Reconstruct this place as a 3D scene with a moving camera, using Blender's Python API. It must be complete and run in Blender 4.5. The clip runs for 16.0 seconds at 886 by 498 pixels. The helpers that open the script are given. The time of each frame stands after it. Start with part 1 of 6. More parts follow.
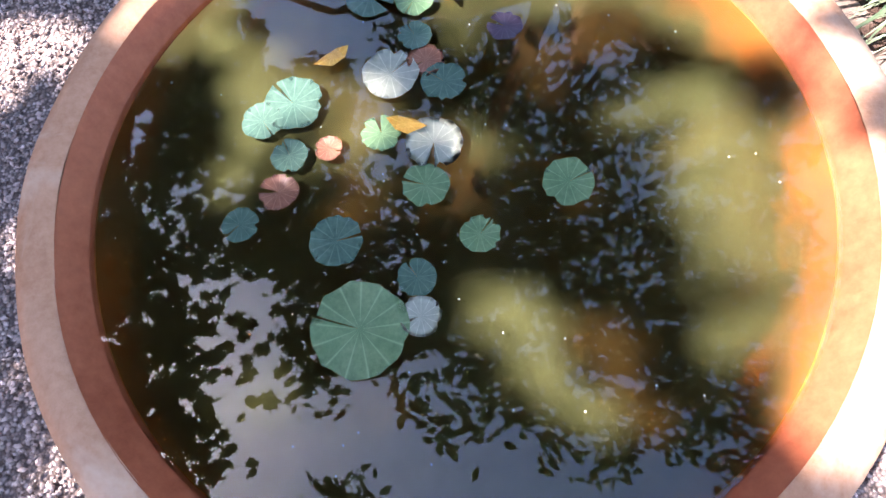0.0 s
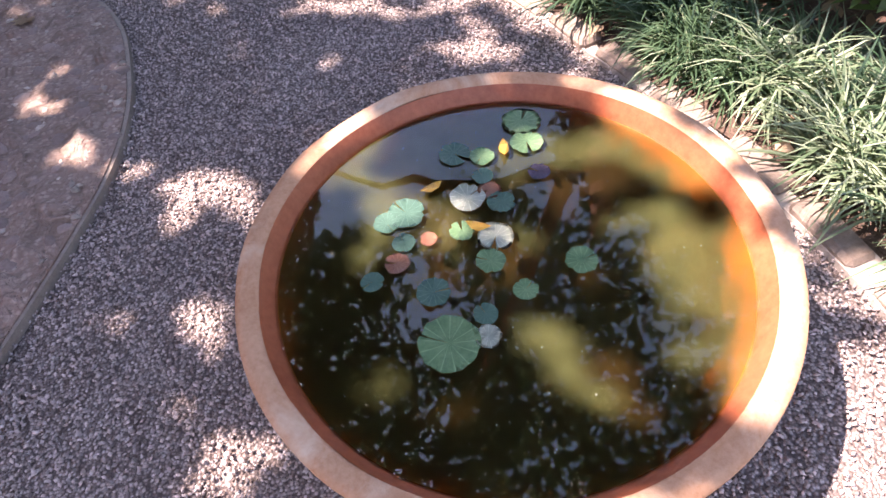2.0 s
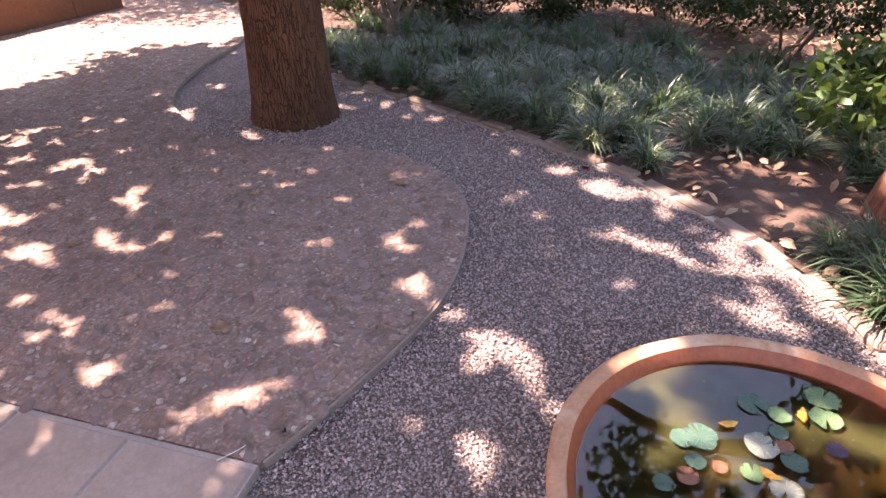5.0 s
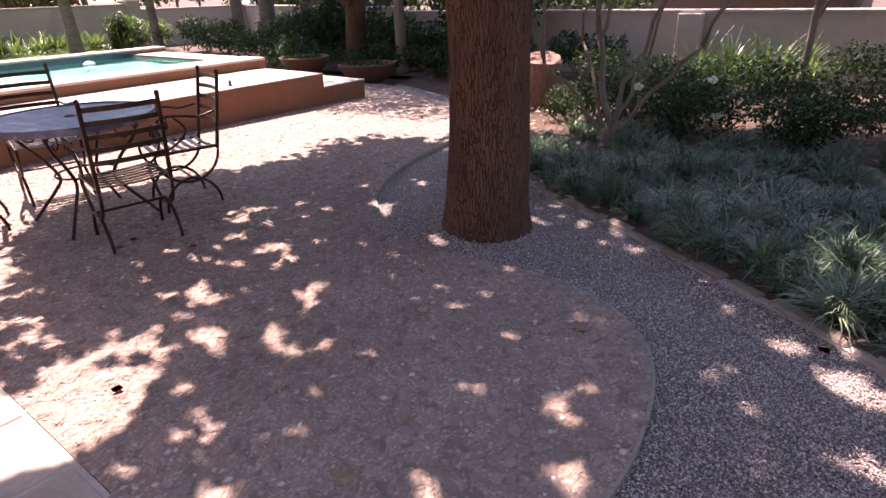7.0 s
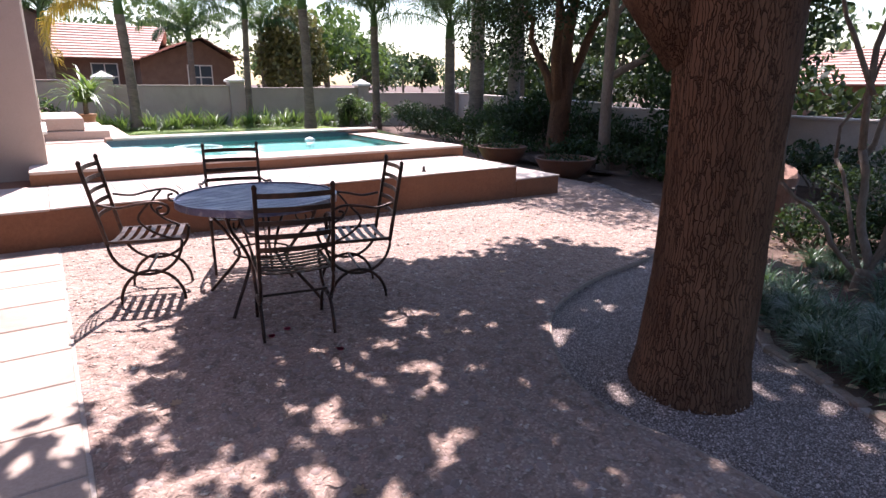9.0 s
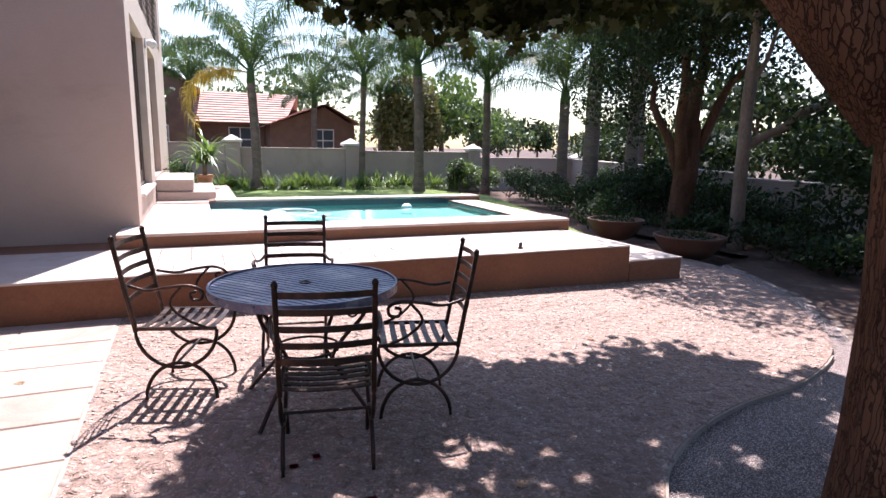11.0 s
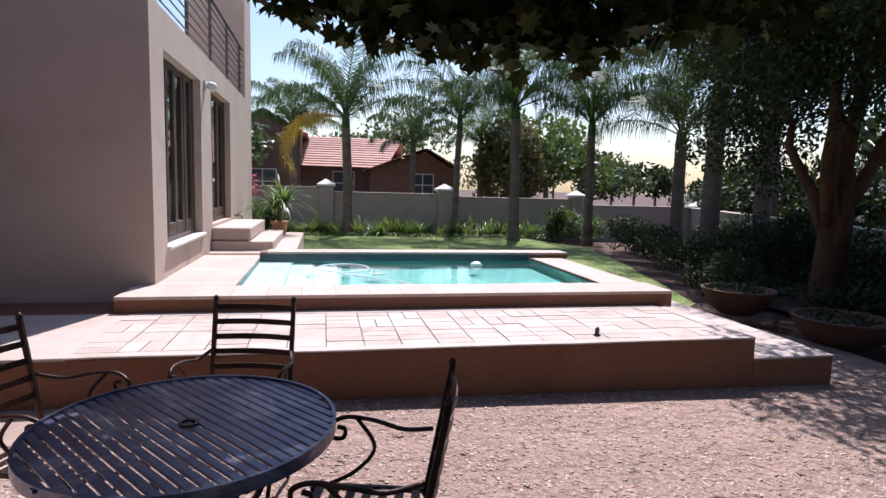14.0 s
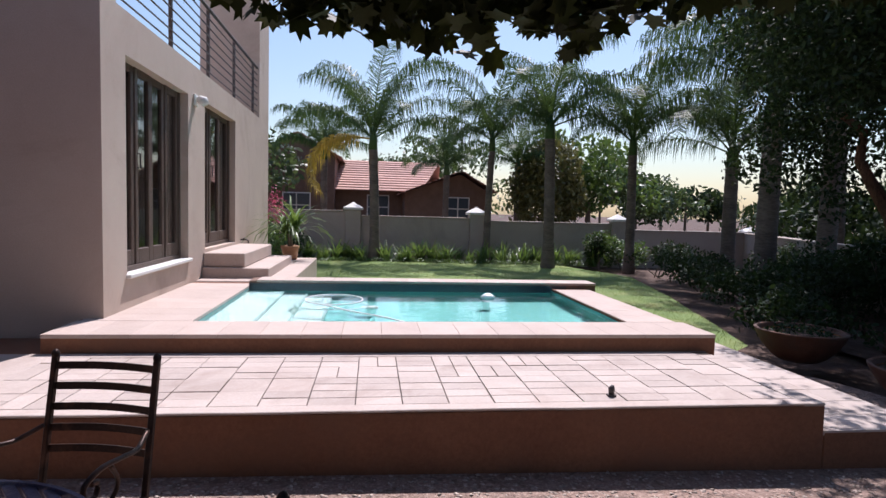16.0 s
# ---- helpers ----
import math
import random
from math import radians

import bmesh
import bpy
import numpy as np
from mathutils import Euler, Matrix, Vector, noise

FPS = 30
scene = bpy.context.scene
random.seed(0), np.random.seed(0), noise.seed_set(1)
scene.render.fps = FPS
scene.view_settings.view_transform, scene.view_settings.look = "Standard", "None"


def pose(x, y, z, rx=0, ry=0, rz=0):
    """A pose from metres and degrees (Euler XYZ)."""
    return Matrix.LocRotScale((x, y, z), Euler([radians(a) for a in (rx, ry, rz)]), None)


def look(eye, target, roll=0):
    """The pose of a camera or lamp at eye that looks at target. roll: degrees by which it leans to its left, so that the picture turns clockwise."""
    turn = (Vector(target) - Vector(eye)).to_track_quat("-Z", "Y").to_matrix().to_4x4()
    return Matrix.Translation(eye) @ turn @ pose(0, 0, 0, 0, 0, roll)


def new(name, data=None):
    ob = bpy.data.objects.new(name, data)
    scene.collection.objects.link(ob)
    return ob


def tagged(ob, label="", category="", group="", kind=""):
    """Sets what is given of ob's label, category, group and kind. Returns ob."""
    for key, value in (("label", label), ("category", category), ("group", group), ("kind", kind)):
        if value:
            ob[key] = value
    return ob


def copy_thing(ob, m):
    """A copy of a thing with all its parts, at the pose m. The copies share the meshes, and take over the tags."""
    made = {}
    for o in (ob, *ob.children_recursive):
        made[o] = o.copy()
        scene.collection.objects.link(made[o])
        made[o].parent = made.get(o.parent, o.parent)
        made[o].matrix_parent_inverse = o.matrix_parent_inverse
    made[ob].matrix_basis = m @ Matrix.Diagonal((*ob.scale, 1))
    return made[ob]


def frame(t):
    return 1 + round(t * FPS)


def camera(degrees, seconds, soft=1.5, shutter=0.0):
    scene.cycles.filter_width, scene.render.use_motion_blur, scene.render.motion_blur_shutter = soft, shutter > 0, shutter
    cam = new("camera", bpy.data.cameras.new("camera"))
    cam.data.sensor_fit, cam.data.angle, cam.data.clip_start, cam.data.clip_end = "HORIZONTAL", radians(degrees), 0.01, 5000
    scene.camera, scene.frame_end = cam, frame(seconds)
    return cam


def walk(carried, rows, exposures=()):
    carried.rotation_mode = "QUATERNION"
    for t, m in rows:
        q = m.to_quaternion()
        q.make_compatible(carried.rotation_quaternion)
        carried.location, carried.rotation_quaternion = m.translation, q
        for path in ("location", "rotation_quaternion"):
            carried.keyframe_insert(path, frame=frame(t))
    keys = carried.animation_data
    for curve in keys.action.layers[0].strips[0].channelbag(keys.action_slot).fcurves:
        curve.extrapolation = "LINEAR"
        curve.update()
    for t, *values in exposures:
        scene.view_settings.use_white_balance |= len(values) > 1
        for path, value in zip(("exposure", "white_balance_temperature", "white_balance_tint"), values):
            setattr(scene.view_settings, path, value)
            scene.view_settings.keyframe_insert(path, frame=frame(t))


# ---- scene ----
cam = camera(74.6, 16.0)
PATH = [
    (0, (-1.244, 2.002, 0.868), (-0.574, 1.964, -1.016), -11.3),
    (0.5, (-1.307, 1.997, 0.933), (-0.523, 1.991, -0.906), -14.6),
    (1, (-1.363, 2.019, 1.01), (-0.463, 1.978, -0.776), -12.3),
    (1.5, (-1.443, 2.062, 1.088), (-0.393, 1.989, -0.613), -10.1),
    (2, (-1.546, 2.118, 1.134), (-0.356, 2.03, -0.472), -8.7),
    (2.5, (-1.624, 2.174, 1.177), (-0.328, 2.092, -0.344), -7.2),
    (3, (-1.692, 2.218, 1.228), (-0.301, 2.198, -0.209), -5.9),
    (3.5, (-1.749, 2.263, 1.27), (-0.265, 2.341, -0.067), -4.5),
    (4, (-1.799, 2.32, 1.308), (-0.245, 2.515, 0.063), -3.3),
    (4.5, (-1.818, 2.365, 1.328), (-0.219, 2.707, 0.176), -2.5),
    (5, (-1.791, 2.419, 1.343), (-0.179, 2.906, 0.264), -1.8),
    (5.2, (-1.766, 2.462, 1.354), (-0.15, 2.987, 0.3), -1.1),
    (7.3, (-1.331, 2.533, 1.431), (0.076, 3.728, 0.661), -1.4),
    (7.5, (-1.297, 2.608, 1.425), (0.088, 3.847, 0.686), -0.8),
    (8, (-1.162, 2.705, 1.437), (0.132, 4.074, 0.766), -0.5),
    (8.5, (-1.038, 2.817, 1.449), (0.149, 4.31, 0.845), 0.0),
    (9, (-0.914, 2.949, 1.461), (0.16, 4.545, 0.914), 0.4),
    (9.5, (-0.785, 3.107, 1.47), (0.197, 4.78, 0.981), 0.7),
    (9.7, (-0.73, 3.161, 1.471), (0.217, 4.858, 1.002), 0.8),
    (12, (-0.026, 3.908, 1.548), (0.611, 5.783, 1.27), 1.1),
    (12.5, (0.13, 4.08, 1.572), (0.699, 5.98, 1.316), 1.3),
    (13, (0.286, 4.266, 1.58), (0.79, 6.187, 1.341), 1.4),
    (13.5, (0.445, 4.45, 1.583), (0.893, 6.386, 1.353), 1.4),
    (14, (0.619, 4.635, 1.592), (1.021, 6.583, 1.38), 1.5),
    (14.5, (0.794, 4.818, 1.592), (1.152, 6.777, 1.407), 1.5),
    (15, (0.953, 5.009, 1.592), (1.273, 6.976, 1.426), 1.7),
    (15.5, (1.115, 5.221, 1.566), (1.396, 7.196, 1.419), 1.6),
    (16, (1.259, 5.437, 1.569), (1.502, 7.418, 1.437), 1.5),
]
walk(cam, [(t, look(eye, target, roll)) for t, eye, target, roll in PATH],
     [(0.0, 2.6, 6800, 23), (1.0, 2.45, 7100, 26), (2.5, 2.3, 7600, 30), (5.0, 2.5, 8400, 37), (7.3, 1.85, 7350, 31), (9.0, 1.5, 6500, 23), (12.0, 1.3, 6400, 21),
      (14.0, 0.55, 6350, 21), (16.0, 0.32, 6300, 21)])

# ---- light ----
SUN_DIR = Vector((0.20, 0.56, 1.0)).normalized()
sun = new("sun", bpy.data.lights.new("sun", "SUN"))
sun.data.energy, sun.data.angle, sun.data.color = 5.0, radians(0.55), (1.0, 0.97, 0.945)
sun.matrix_world = look(SUN_DIR * 30, (0, 0, 0))
world = bpy.data.worlds.new("sky")
scene.world = world
world.use_nodes = True
sky = world.node_tree.nodes.new("ShaderNodeTexSky")
sky.sky_type, sky.sun_disc = "NISHITA", False
sky.sun_elevation = math.asin(SUN_DIR.z)
sky.sun_rotation = math.atan2(SUN_DIR.x, SUN_DIR.y)
sky.air_density, sky.dust_density, sky.ozone_density = 1.45, 0.9, 4.5
world.node_tree.nodes["Background"].inputs[1].default_value = 0.11
world.node_tree.links.new(sky.outputs[0], world.node_tree.nodes["Background"].inputs[0])


# ---- materials ----
def nodes_of(name):
    m = bpy.data.materials.new(name)
    m.use_nodes = True
    nt = m.node_tree
    return m, nt, nt.nodes, nt.links, nt.nodes["Principled BSDF"]


def ramp(nt, fac, stops):
    r = nt.nodes.new("ShaderNodeValToRGB")
    els = r.color_ramp.elements
    while len(els) < len(stops):
        els.new(0.5)
    for e, (p, c) in zip(els, stops):
        e.position, e.color = p, (*c, 1)
    nt.links.new(fac, r.inputs[0])
    return r.outputs[0]


def noise_node(nt, scale, detail=4, rough=0.6, vec=None, dist=0.0):
    n = nt.nodes.new("ShaderNodeTexNoise")
    n.inputs["Scale"].default_value, n.inputs["Detail"].default_value = scale, detail
    n.inputs["Roughness"].default_value, n.inputs["Distortion"].default_value = rough, dist
    if vec is not None:
        nt.links.new(vec, n.inputs["Vector"])
    return n


def place_vec(nt, stretch=(1, 1, 1)):
    g = nt.nodes.new("ShaderNodeNewGeometry")
    mp = nt.nodes.new("ShaderNodeMapping")
    mp.inputs["Scale"].default_value = stretch
    nt.links.new(g.outputs["Position"], mp.inputs[0])
    return mp.outputs[0]


def blend(nt, kind, fac, a, b):
    x = nt.nodes.new("ShaderNodeMix")
    x.data_type, x.blend_type = "RGBA", kind
    for sock, v in ((x.inputs[0], fac), (x.inputs[6], a), (x.inputs[7], b)):
        if isinstance(v, bpy.types.NodeSocket):
            nt.links.new(v, sock)
        else:
            sock.default_value = v if not isinstance(v, tuple) else (*v, 1)
    return x.outputs[2]


def surface(name, dark, light, big=1.5, fine=40, rough=0.8, bump=0.3, metal=0.0, stretch=(1, 1, 1), stain=None, vary=0.0,
            island=False, spec=0.5, bump_dist=0.01, lo=0.33, hi=0.67):
    """Two scales of noise between two colours, with stains, relief and piece to piece variation."""
    m, nt, nd, ln, p = nodes_of(name)
    v = place_vec(nt, stretch)
    n1, n2 = noise_node(nt, big, 5, 0.65, v), noise_node(nt, fine, 4, 0.7, v)
    f = blend(nt, "MIX", 0.5, n1.outputs[0], n2.outputs[0])
    col = ramp(nt, f, [(lo, dark), (hi, light)])
    if stain:
        n3 = noise_node(nt, big * 0.6, 6, 0.7, v, 1.0)
        s = ramp(nt, n3.outputs[0], [(0.5, (0, 0, 0)), (0.68, (1, 1, 1))])
        col = blend(nt, "MIX", s, col, stain)
    if vary:
        if island:
            r = nd.new("ShaderNodeNewGeometry").outputs["Random Per Island"]
        else:
            r = nd.new("ShaderNodeObjectInfo").outputs["Random"]
        mr = nd.new("ShaderNodeMapRange")
        mr.inputs[3].default_value, mr.inputs[4].default_value = 1 - vary, 1 + vary
        ln.new(r, mr.inputs[0])
        hs = nd.new("ShaderNodeHueSaturation")
        ln.new(col, hs.inputs["Color"])
        ln.new(mr.outputs[0], hs.inputs["Value"])
        col = hs.outputs[0]
    ln.new(col, p.inputs["Base Color"])
    p.inputs["Roughness"].default_value, p.inputs["Metallic"].default_value = rough, metal
    p.inputs["Specular IOR Level"].default_value = spec
    if bump:
        b = nd.new("ShaderNodeBump")
        b.inputs["Strength"].default_value, b.inputs["Distance"].default_value = bump, bump_dist
        ln.new(f, b.inputs["Height"])
        ln.new(b.outputs[0], p.inputs["Normal"])
    return m


def leafy(name, dark, light, through_col, share=0.35, rough=0.45, spec=0.4):
    """Leaves: a colour for each leaf, gloss, and light that comes through."""
    m, nt, nd, ln, p = nodes_of(name)
    g = nd.new("ShaderNodeNewGeometry")
    col = ramp(nt, g.outputs["Random Per Island"], [(0.0, dark), (0.75, light), (1.0, tuple(min(1, c * 1.5) for c in light))])
    n = noise_node(nt, 60, 3, 0.6, g.outputs["Position"])
    col = blend(nt, "MULTIPLY", 0.5, col, ramp(nt, n.outputs[0], [(0.3, (0.6, 0.6, 0.6)), (0.7, (1.2, 1.2, 1.2))]))
    ln.new(col, p.inputs["Base Color"])
    p.inputs["Roughness"].default_value, p.inputs["Specular IOR Level"].default_value = rough, spec
    t = nd.new("ShaderNodeBsdfTranslucent")
    t.inputs[0].default_value = (*through_col, 1)
    mx = nd.new("ShaderNodeMixShader")
    mx.inputs[0].default_value = share
    ln.new(p.outputs[0], mx.inputs[1]), ln.new(t.outputs[0], mx.inputs[2])
    ln.new(mx.outputs[0], nd["Material Output"].inputs[0])
    return m


def aggregate(name, cells, tones, mortar, rough=0.85, bump=0.6, dist=0.006, stain=None, pit_shade=None):
    """Small stones set close together, each with a tone of its own."""
    m, nt, nd, ln, p = nodes_of(name)
    v = place_vec(nt)
    vo = nd.new("ShaderNodeTexVoronoi")
    vo.inputs["Scale"].default_value = cells
    ln.new(v, vo.inputs["Vector"])
    sep = nd.new("ShaderNodeSeparateColor")
    ln.new(vo.outputs["Color"], sep.inputs[0])
    col = ramp(nt, sep.outputs[0], tones)
    edge = ramp(nt, vo.outputs["Distance"], [(0.35, (0, 0, 0)), (0.75, (1, 1, 1))])
    col = blend(nt, "MIX", edge, col, mortar)
    big = noise_node(nt, 1.3, 5, 0.7, v)
    col = blend(nt, "MULTIPLY", 0.6, col, ramp(nt, big.outputs[0], [(0.3, (0.65, 0.63, 0.62)), (0.7, (1.2, 1.18, 1.15))]))
    # Shade in the dents is put into the colour, on the relief's own noise.
    if pit_shade:
        n4 = noise_node(nt, 15, 3, 0.55, v, 0.6)
        col = blend(nt, "MIX", ramp(nt, n4.outputs[0], [(0.55, (0, 0, 0)), (0.64, (0.55, 0.55, 0.55))]), col, pit_shade)
    if stain:
        n3 = noise_node(nt, 5, 6, 0.75, v, 0.6)
        col = blend(nt, "MIX", ramp(nt, n3.outputs[0], [(0.52, (0, 0, 0)), (0.7, (0.8, 0.8, 0.8))]), col, stain)
    ln.new(col, p.inputs["Base Color"])
    p.inputs["Roughness"].default_value = rough
    b = nd.new("ShaderNodeBump")
    b.invert = True
    b.inputs["Strength"].default_value, b.inputs["Distance"].default_value = bump, dist
    ln.new(vo.outputs["Distance"], b.inputs["Height"])
    if pit_shade:
        rough_cast = nd.new("ShaderNodeBump")
        rough_cast.inputs["Strength"].default_value, rough_cast.inputs["Distance"].default_value = 1.0, 0.05
        ln.new(noise_node(nt, 15, 3, 0.55, v, 0.6).outputs[0], rough_cast.inputs["Height"])
        rough_cast.invert = True
        ln.new(rough_cast.outputs[0], b.inputs["Normal"])
    ln.new(b.outputs[0], p.inputs["Normal"])
    return m


def water(name, tint, ripple, scale):
    m, nt, nd, ln, p = nodes_of(name)
    p.inputs["Base Color"].default_value = (*tint, 1)
    p.inputs["Transmission Weight"].default_value, p.inputs["IOR"].default_value = 1.0, 1.33
    p.inputs["Roughness"].default_value = 0.0
    n = noise_node(nt, scale, 2, 0.5, place_vec(nt))
    b = nd.new("ShaderNodeBump")
    b.inputs["Strength"].default_value, b.inputs["Distance"].default_value = ripple, 0.02
    ln.new(n.outputs[0], b.inputs["Height"])
    ln.new(b.outputs[0], p.inputs["Normal"])
    return m


M_SOIL = surface("soil", (0.045, 0.025, 0.018), (0.125, 0.072, 0.052), 3, 60, 0.95, 0.9, stain=(0.15, 0.10, 0.075), bump_dist=0.03)
M_GRAVEL = aggregate("gravel", 145, [(0, (0.12, 0.090, 0.083)), (0.5, (0.345, 0.265, 0.242)), (1, (0.67, 0.565, 0.53))], (0.115, 0.085, 0.078), dist=0.009, bump=0.9)
M_PEBBLE = surface("pebble", (0.325, 0.25, 0.23), (0.56, 0.46, 0.43), 30, 200, 0.8, 0.0, vary=0.62, island=True)
M_SLAB = aggregate("exposed_aggregate", 75, [(0, (0.225, 0.148, 0.120)), (0.5, (0.305, 0.209, 0.172)), (1, (0.46, 0.34, 0.285))], (0.285, 0.194, 0.159), bump=0.5, dist=0.006, stain=(0.205, 0.136, 0.103), pit_shade=(0.12, 0.078, 0.058))
M_SLAB_STONE = surface("aggregate_stone", (0.27, 0.20, 0.165), (0.54, 0.45, 0.38), 25, 120, 0.75, 0.2, vary=0.4, island=True)
M_COBBLE = surface("embedded_cobble", (0.195, 0.135, 0.118), (0.325, 0.235, 0.205), 8, 90, 0.8, 0.3, vary=0.22, island=True)
M_SLAB_EDGE = surface("slab_edge", (0.22, 0.17, 0.14), (0.36, 0.29, 0.24), 6, 90, 0.9, 0.5)
M_SANDSTONE = surface("sandstone", (0.30, 0.222, 0.182), (0.43, 0.335, 0.28), 2.5, 70, 0.85, 0.25, stain=(0.27, 0.20, 0.165), vary=0.08)
M_JOINT = surface("joint", (0.30, 0.25, 0.22), (0.44, 0.37, 0.33), 8, 90, 0.95, 0.4)
M_JOINT_DARK = surface("dark_joint", (0.06, 0.05, 0.045), (0.15, 0.12, 0.105), 9, 90, 0.95, 0.4)
M_KERB = surface("kerb_stone", (0.17, 0.118, 0.093), (0.32, 0.245, 0.20), 6, 80, 0.9, 0.6, vary=0.15)
M_TERRACE = surface("terrace_paver", (0.40, 0.325, 0.285), (0.52, 0.44, 0.395), 3, 60, 0.8, 0.25, vary=0.10, stain=(0.38, 0.30, 0.26))
M_OCHRE = surface("ochre_plaster", (0.15, 0.060, 0.032), (0.25, 0.112, 0.060), 1.6, 45, 0.9, 0.4, stain=(0.18, 0.085, 0.050))
M_COPING = surface("coping", (0.41, 0.32, 0.272), (0.53, 0.43, 0.375), 3, 60, 0.8, 0.25, vary=0.06)
M_PLASTER = surface("house_plaster", (0.45, 0.35, 0.285), (0.57, 0.46, 0.385), 0.9, 120, 0.9, 0.35, bump_dist=0.006, stain=(0.42, 0.325, 0.262))
M_BWALL = surface("boundary_plaster", (0.35, 0.295, 0.255), (0.46, 0.395, 0.35), 0.7, 60, 0.9, 0.25, stain=(0.32, 0.27, 0.235))
M_CAP = surface("white_cap", (0.66, 0.64, 0.60), (0.82, 0.80, 0.77), 3, 60, 0.8, 0.2)
M_CLAY = surface("terracotta", (0.40, 0.185, 0.095), (0.58, 0.325, 0.20), 5, 90, 0.75, 0.3, stain=(0.62, 0.45, 0.33))
# Terracotta darkened for the tree shade on the planter bowls, besides its weathering.
M_CLAY_SHADED = surface("shaded_weathered_terracotta", (0.085, 0.036, 0.022), (0.17, 0.078, 0.05), 5, 60, 0.85, 0.4, stain=(0.10, 0.065, 0.05))
M_CLAY_IN = surface("glazed_clay", (0.25, 0.055, 0.022), (0.42, 0.12, 0.055), 4, 60, 0.45, 0.1)
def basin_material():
    """Wet clay under uneven silt and algae; light fading with depth is put into the colour."""
    m, nt, nd, ln, p = nodes_of("wet_clay_silt_depth_shade")
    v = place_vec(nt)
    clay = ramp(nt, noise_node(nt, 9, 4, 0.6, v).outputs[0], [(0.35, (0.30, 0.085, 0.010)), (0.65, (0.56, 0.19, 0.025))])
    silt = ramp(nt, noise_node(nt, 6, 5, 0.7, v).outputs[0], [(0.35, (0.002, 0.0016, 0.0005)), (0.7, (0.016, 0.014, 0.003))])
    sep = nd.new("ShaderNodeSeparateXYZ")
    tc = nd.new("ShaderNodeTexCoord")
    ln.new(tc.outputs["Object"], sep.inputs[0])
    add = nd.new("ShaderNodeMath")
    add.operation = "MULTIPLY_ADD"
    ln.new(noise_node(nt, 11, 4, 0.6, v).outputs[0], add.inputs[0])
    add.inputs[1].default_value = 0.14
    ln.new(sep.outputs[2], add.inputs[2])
    # Darker downwards: dimming in deep water is painted in together with the silt.
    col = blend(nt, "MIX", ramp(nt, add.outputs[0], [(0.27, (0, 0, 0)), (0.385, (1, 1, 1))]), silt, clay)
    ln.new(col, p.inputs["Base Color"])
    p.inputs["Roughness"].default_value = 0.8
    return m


def murk_material():
    """Cloudy water just below the surface: it blurs and stains what lies under it."""
    m, nt, nd, ln, p = nodes_of("cloudy_water")
    rf = nd.new("ShaderNodeBsdfRefraction")
    rf.inputs["Color"].default_value, rf.inputs["Roughness"].default_value, rf.inputs["IOR"].default_value = (0.78, 0.50, 0.20, 1), 0.40, 1.12
    df = nd.new("ShaderNodeBsdfDiffuse")
    df.inputs["Color"].default_value = (0.072, 0.079, 0.034, 1)
    mx = nd.new("ShaderNodeMixShader")
    n = noise_node(nt, 7, 4, 0.6, place_vec(nt))
    ln.new(ramp(nt, n.outputs[0], [(0.36, (0.26, 0.26, 0.26)), (0.66, (0.52, 0.52, 0.52))]), mx.inputs[0])
    ln.new(rf.outputs[0], mx.inputs[1]), ln.new(df.outputs[0], mx.inputs[2])
    ln.new(mx.outputs[0], nd["Material Output"].inputs[0])
    return m


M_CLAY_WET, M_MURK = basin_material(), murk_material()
M_BOWL_WATER = water("bowl_water", (0.95, 0.90, 0.75), 0.012, 5)
M_BOWL_WATER.node_tree.nodes["Principled BSDF"].inputs["IOR"].default_value = 1.6
M_POOL_WATER = water("pool_water", (0.80, 0.97, 0.97), 0.10, 9)
M_POOL = surface("pool_shell", (0.045, 0.27, 0.255), (0.11, 0.41, 0.385), 1.2, 25, 0.6, 0.1)
M_POOL_STEP = surface("pool_step", (0.36, 0.52, 0.52), (0.52, 0.66, 0.66), 3, 30, 0.5, 0.1)
M_TILE = surface("waterline_tile", (0.015, 0.028, 0.045), (0.045, 0.07, 0.095), 20, 90, 0.3, 0.1)
M_IRON = surface("wrought_iron", (0.018, 0.012, 0.010), (0.055, 0.034, 0.028), 9, 120, 0.42, 0.3, 0.7, stain=(0.10, 0.05, 0.035))
M_TABLE = surface("table_paint", (0.045, 0.048, 0.10), (0.11, 0.115, 0.20), 6, 110, 0.30, 0.3, 0.35, stain=(0.32, 0.31, 0.35))
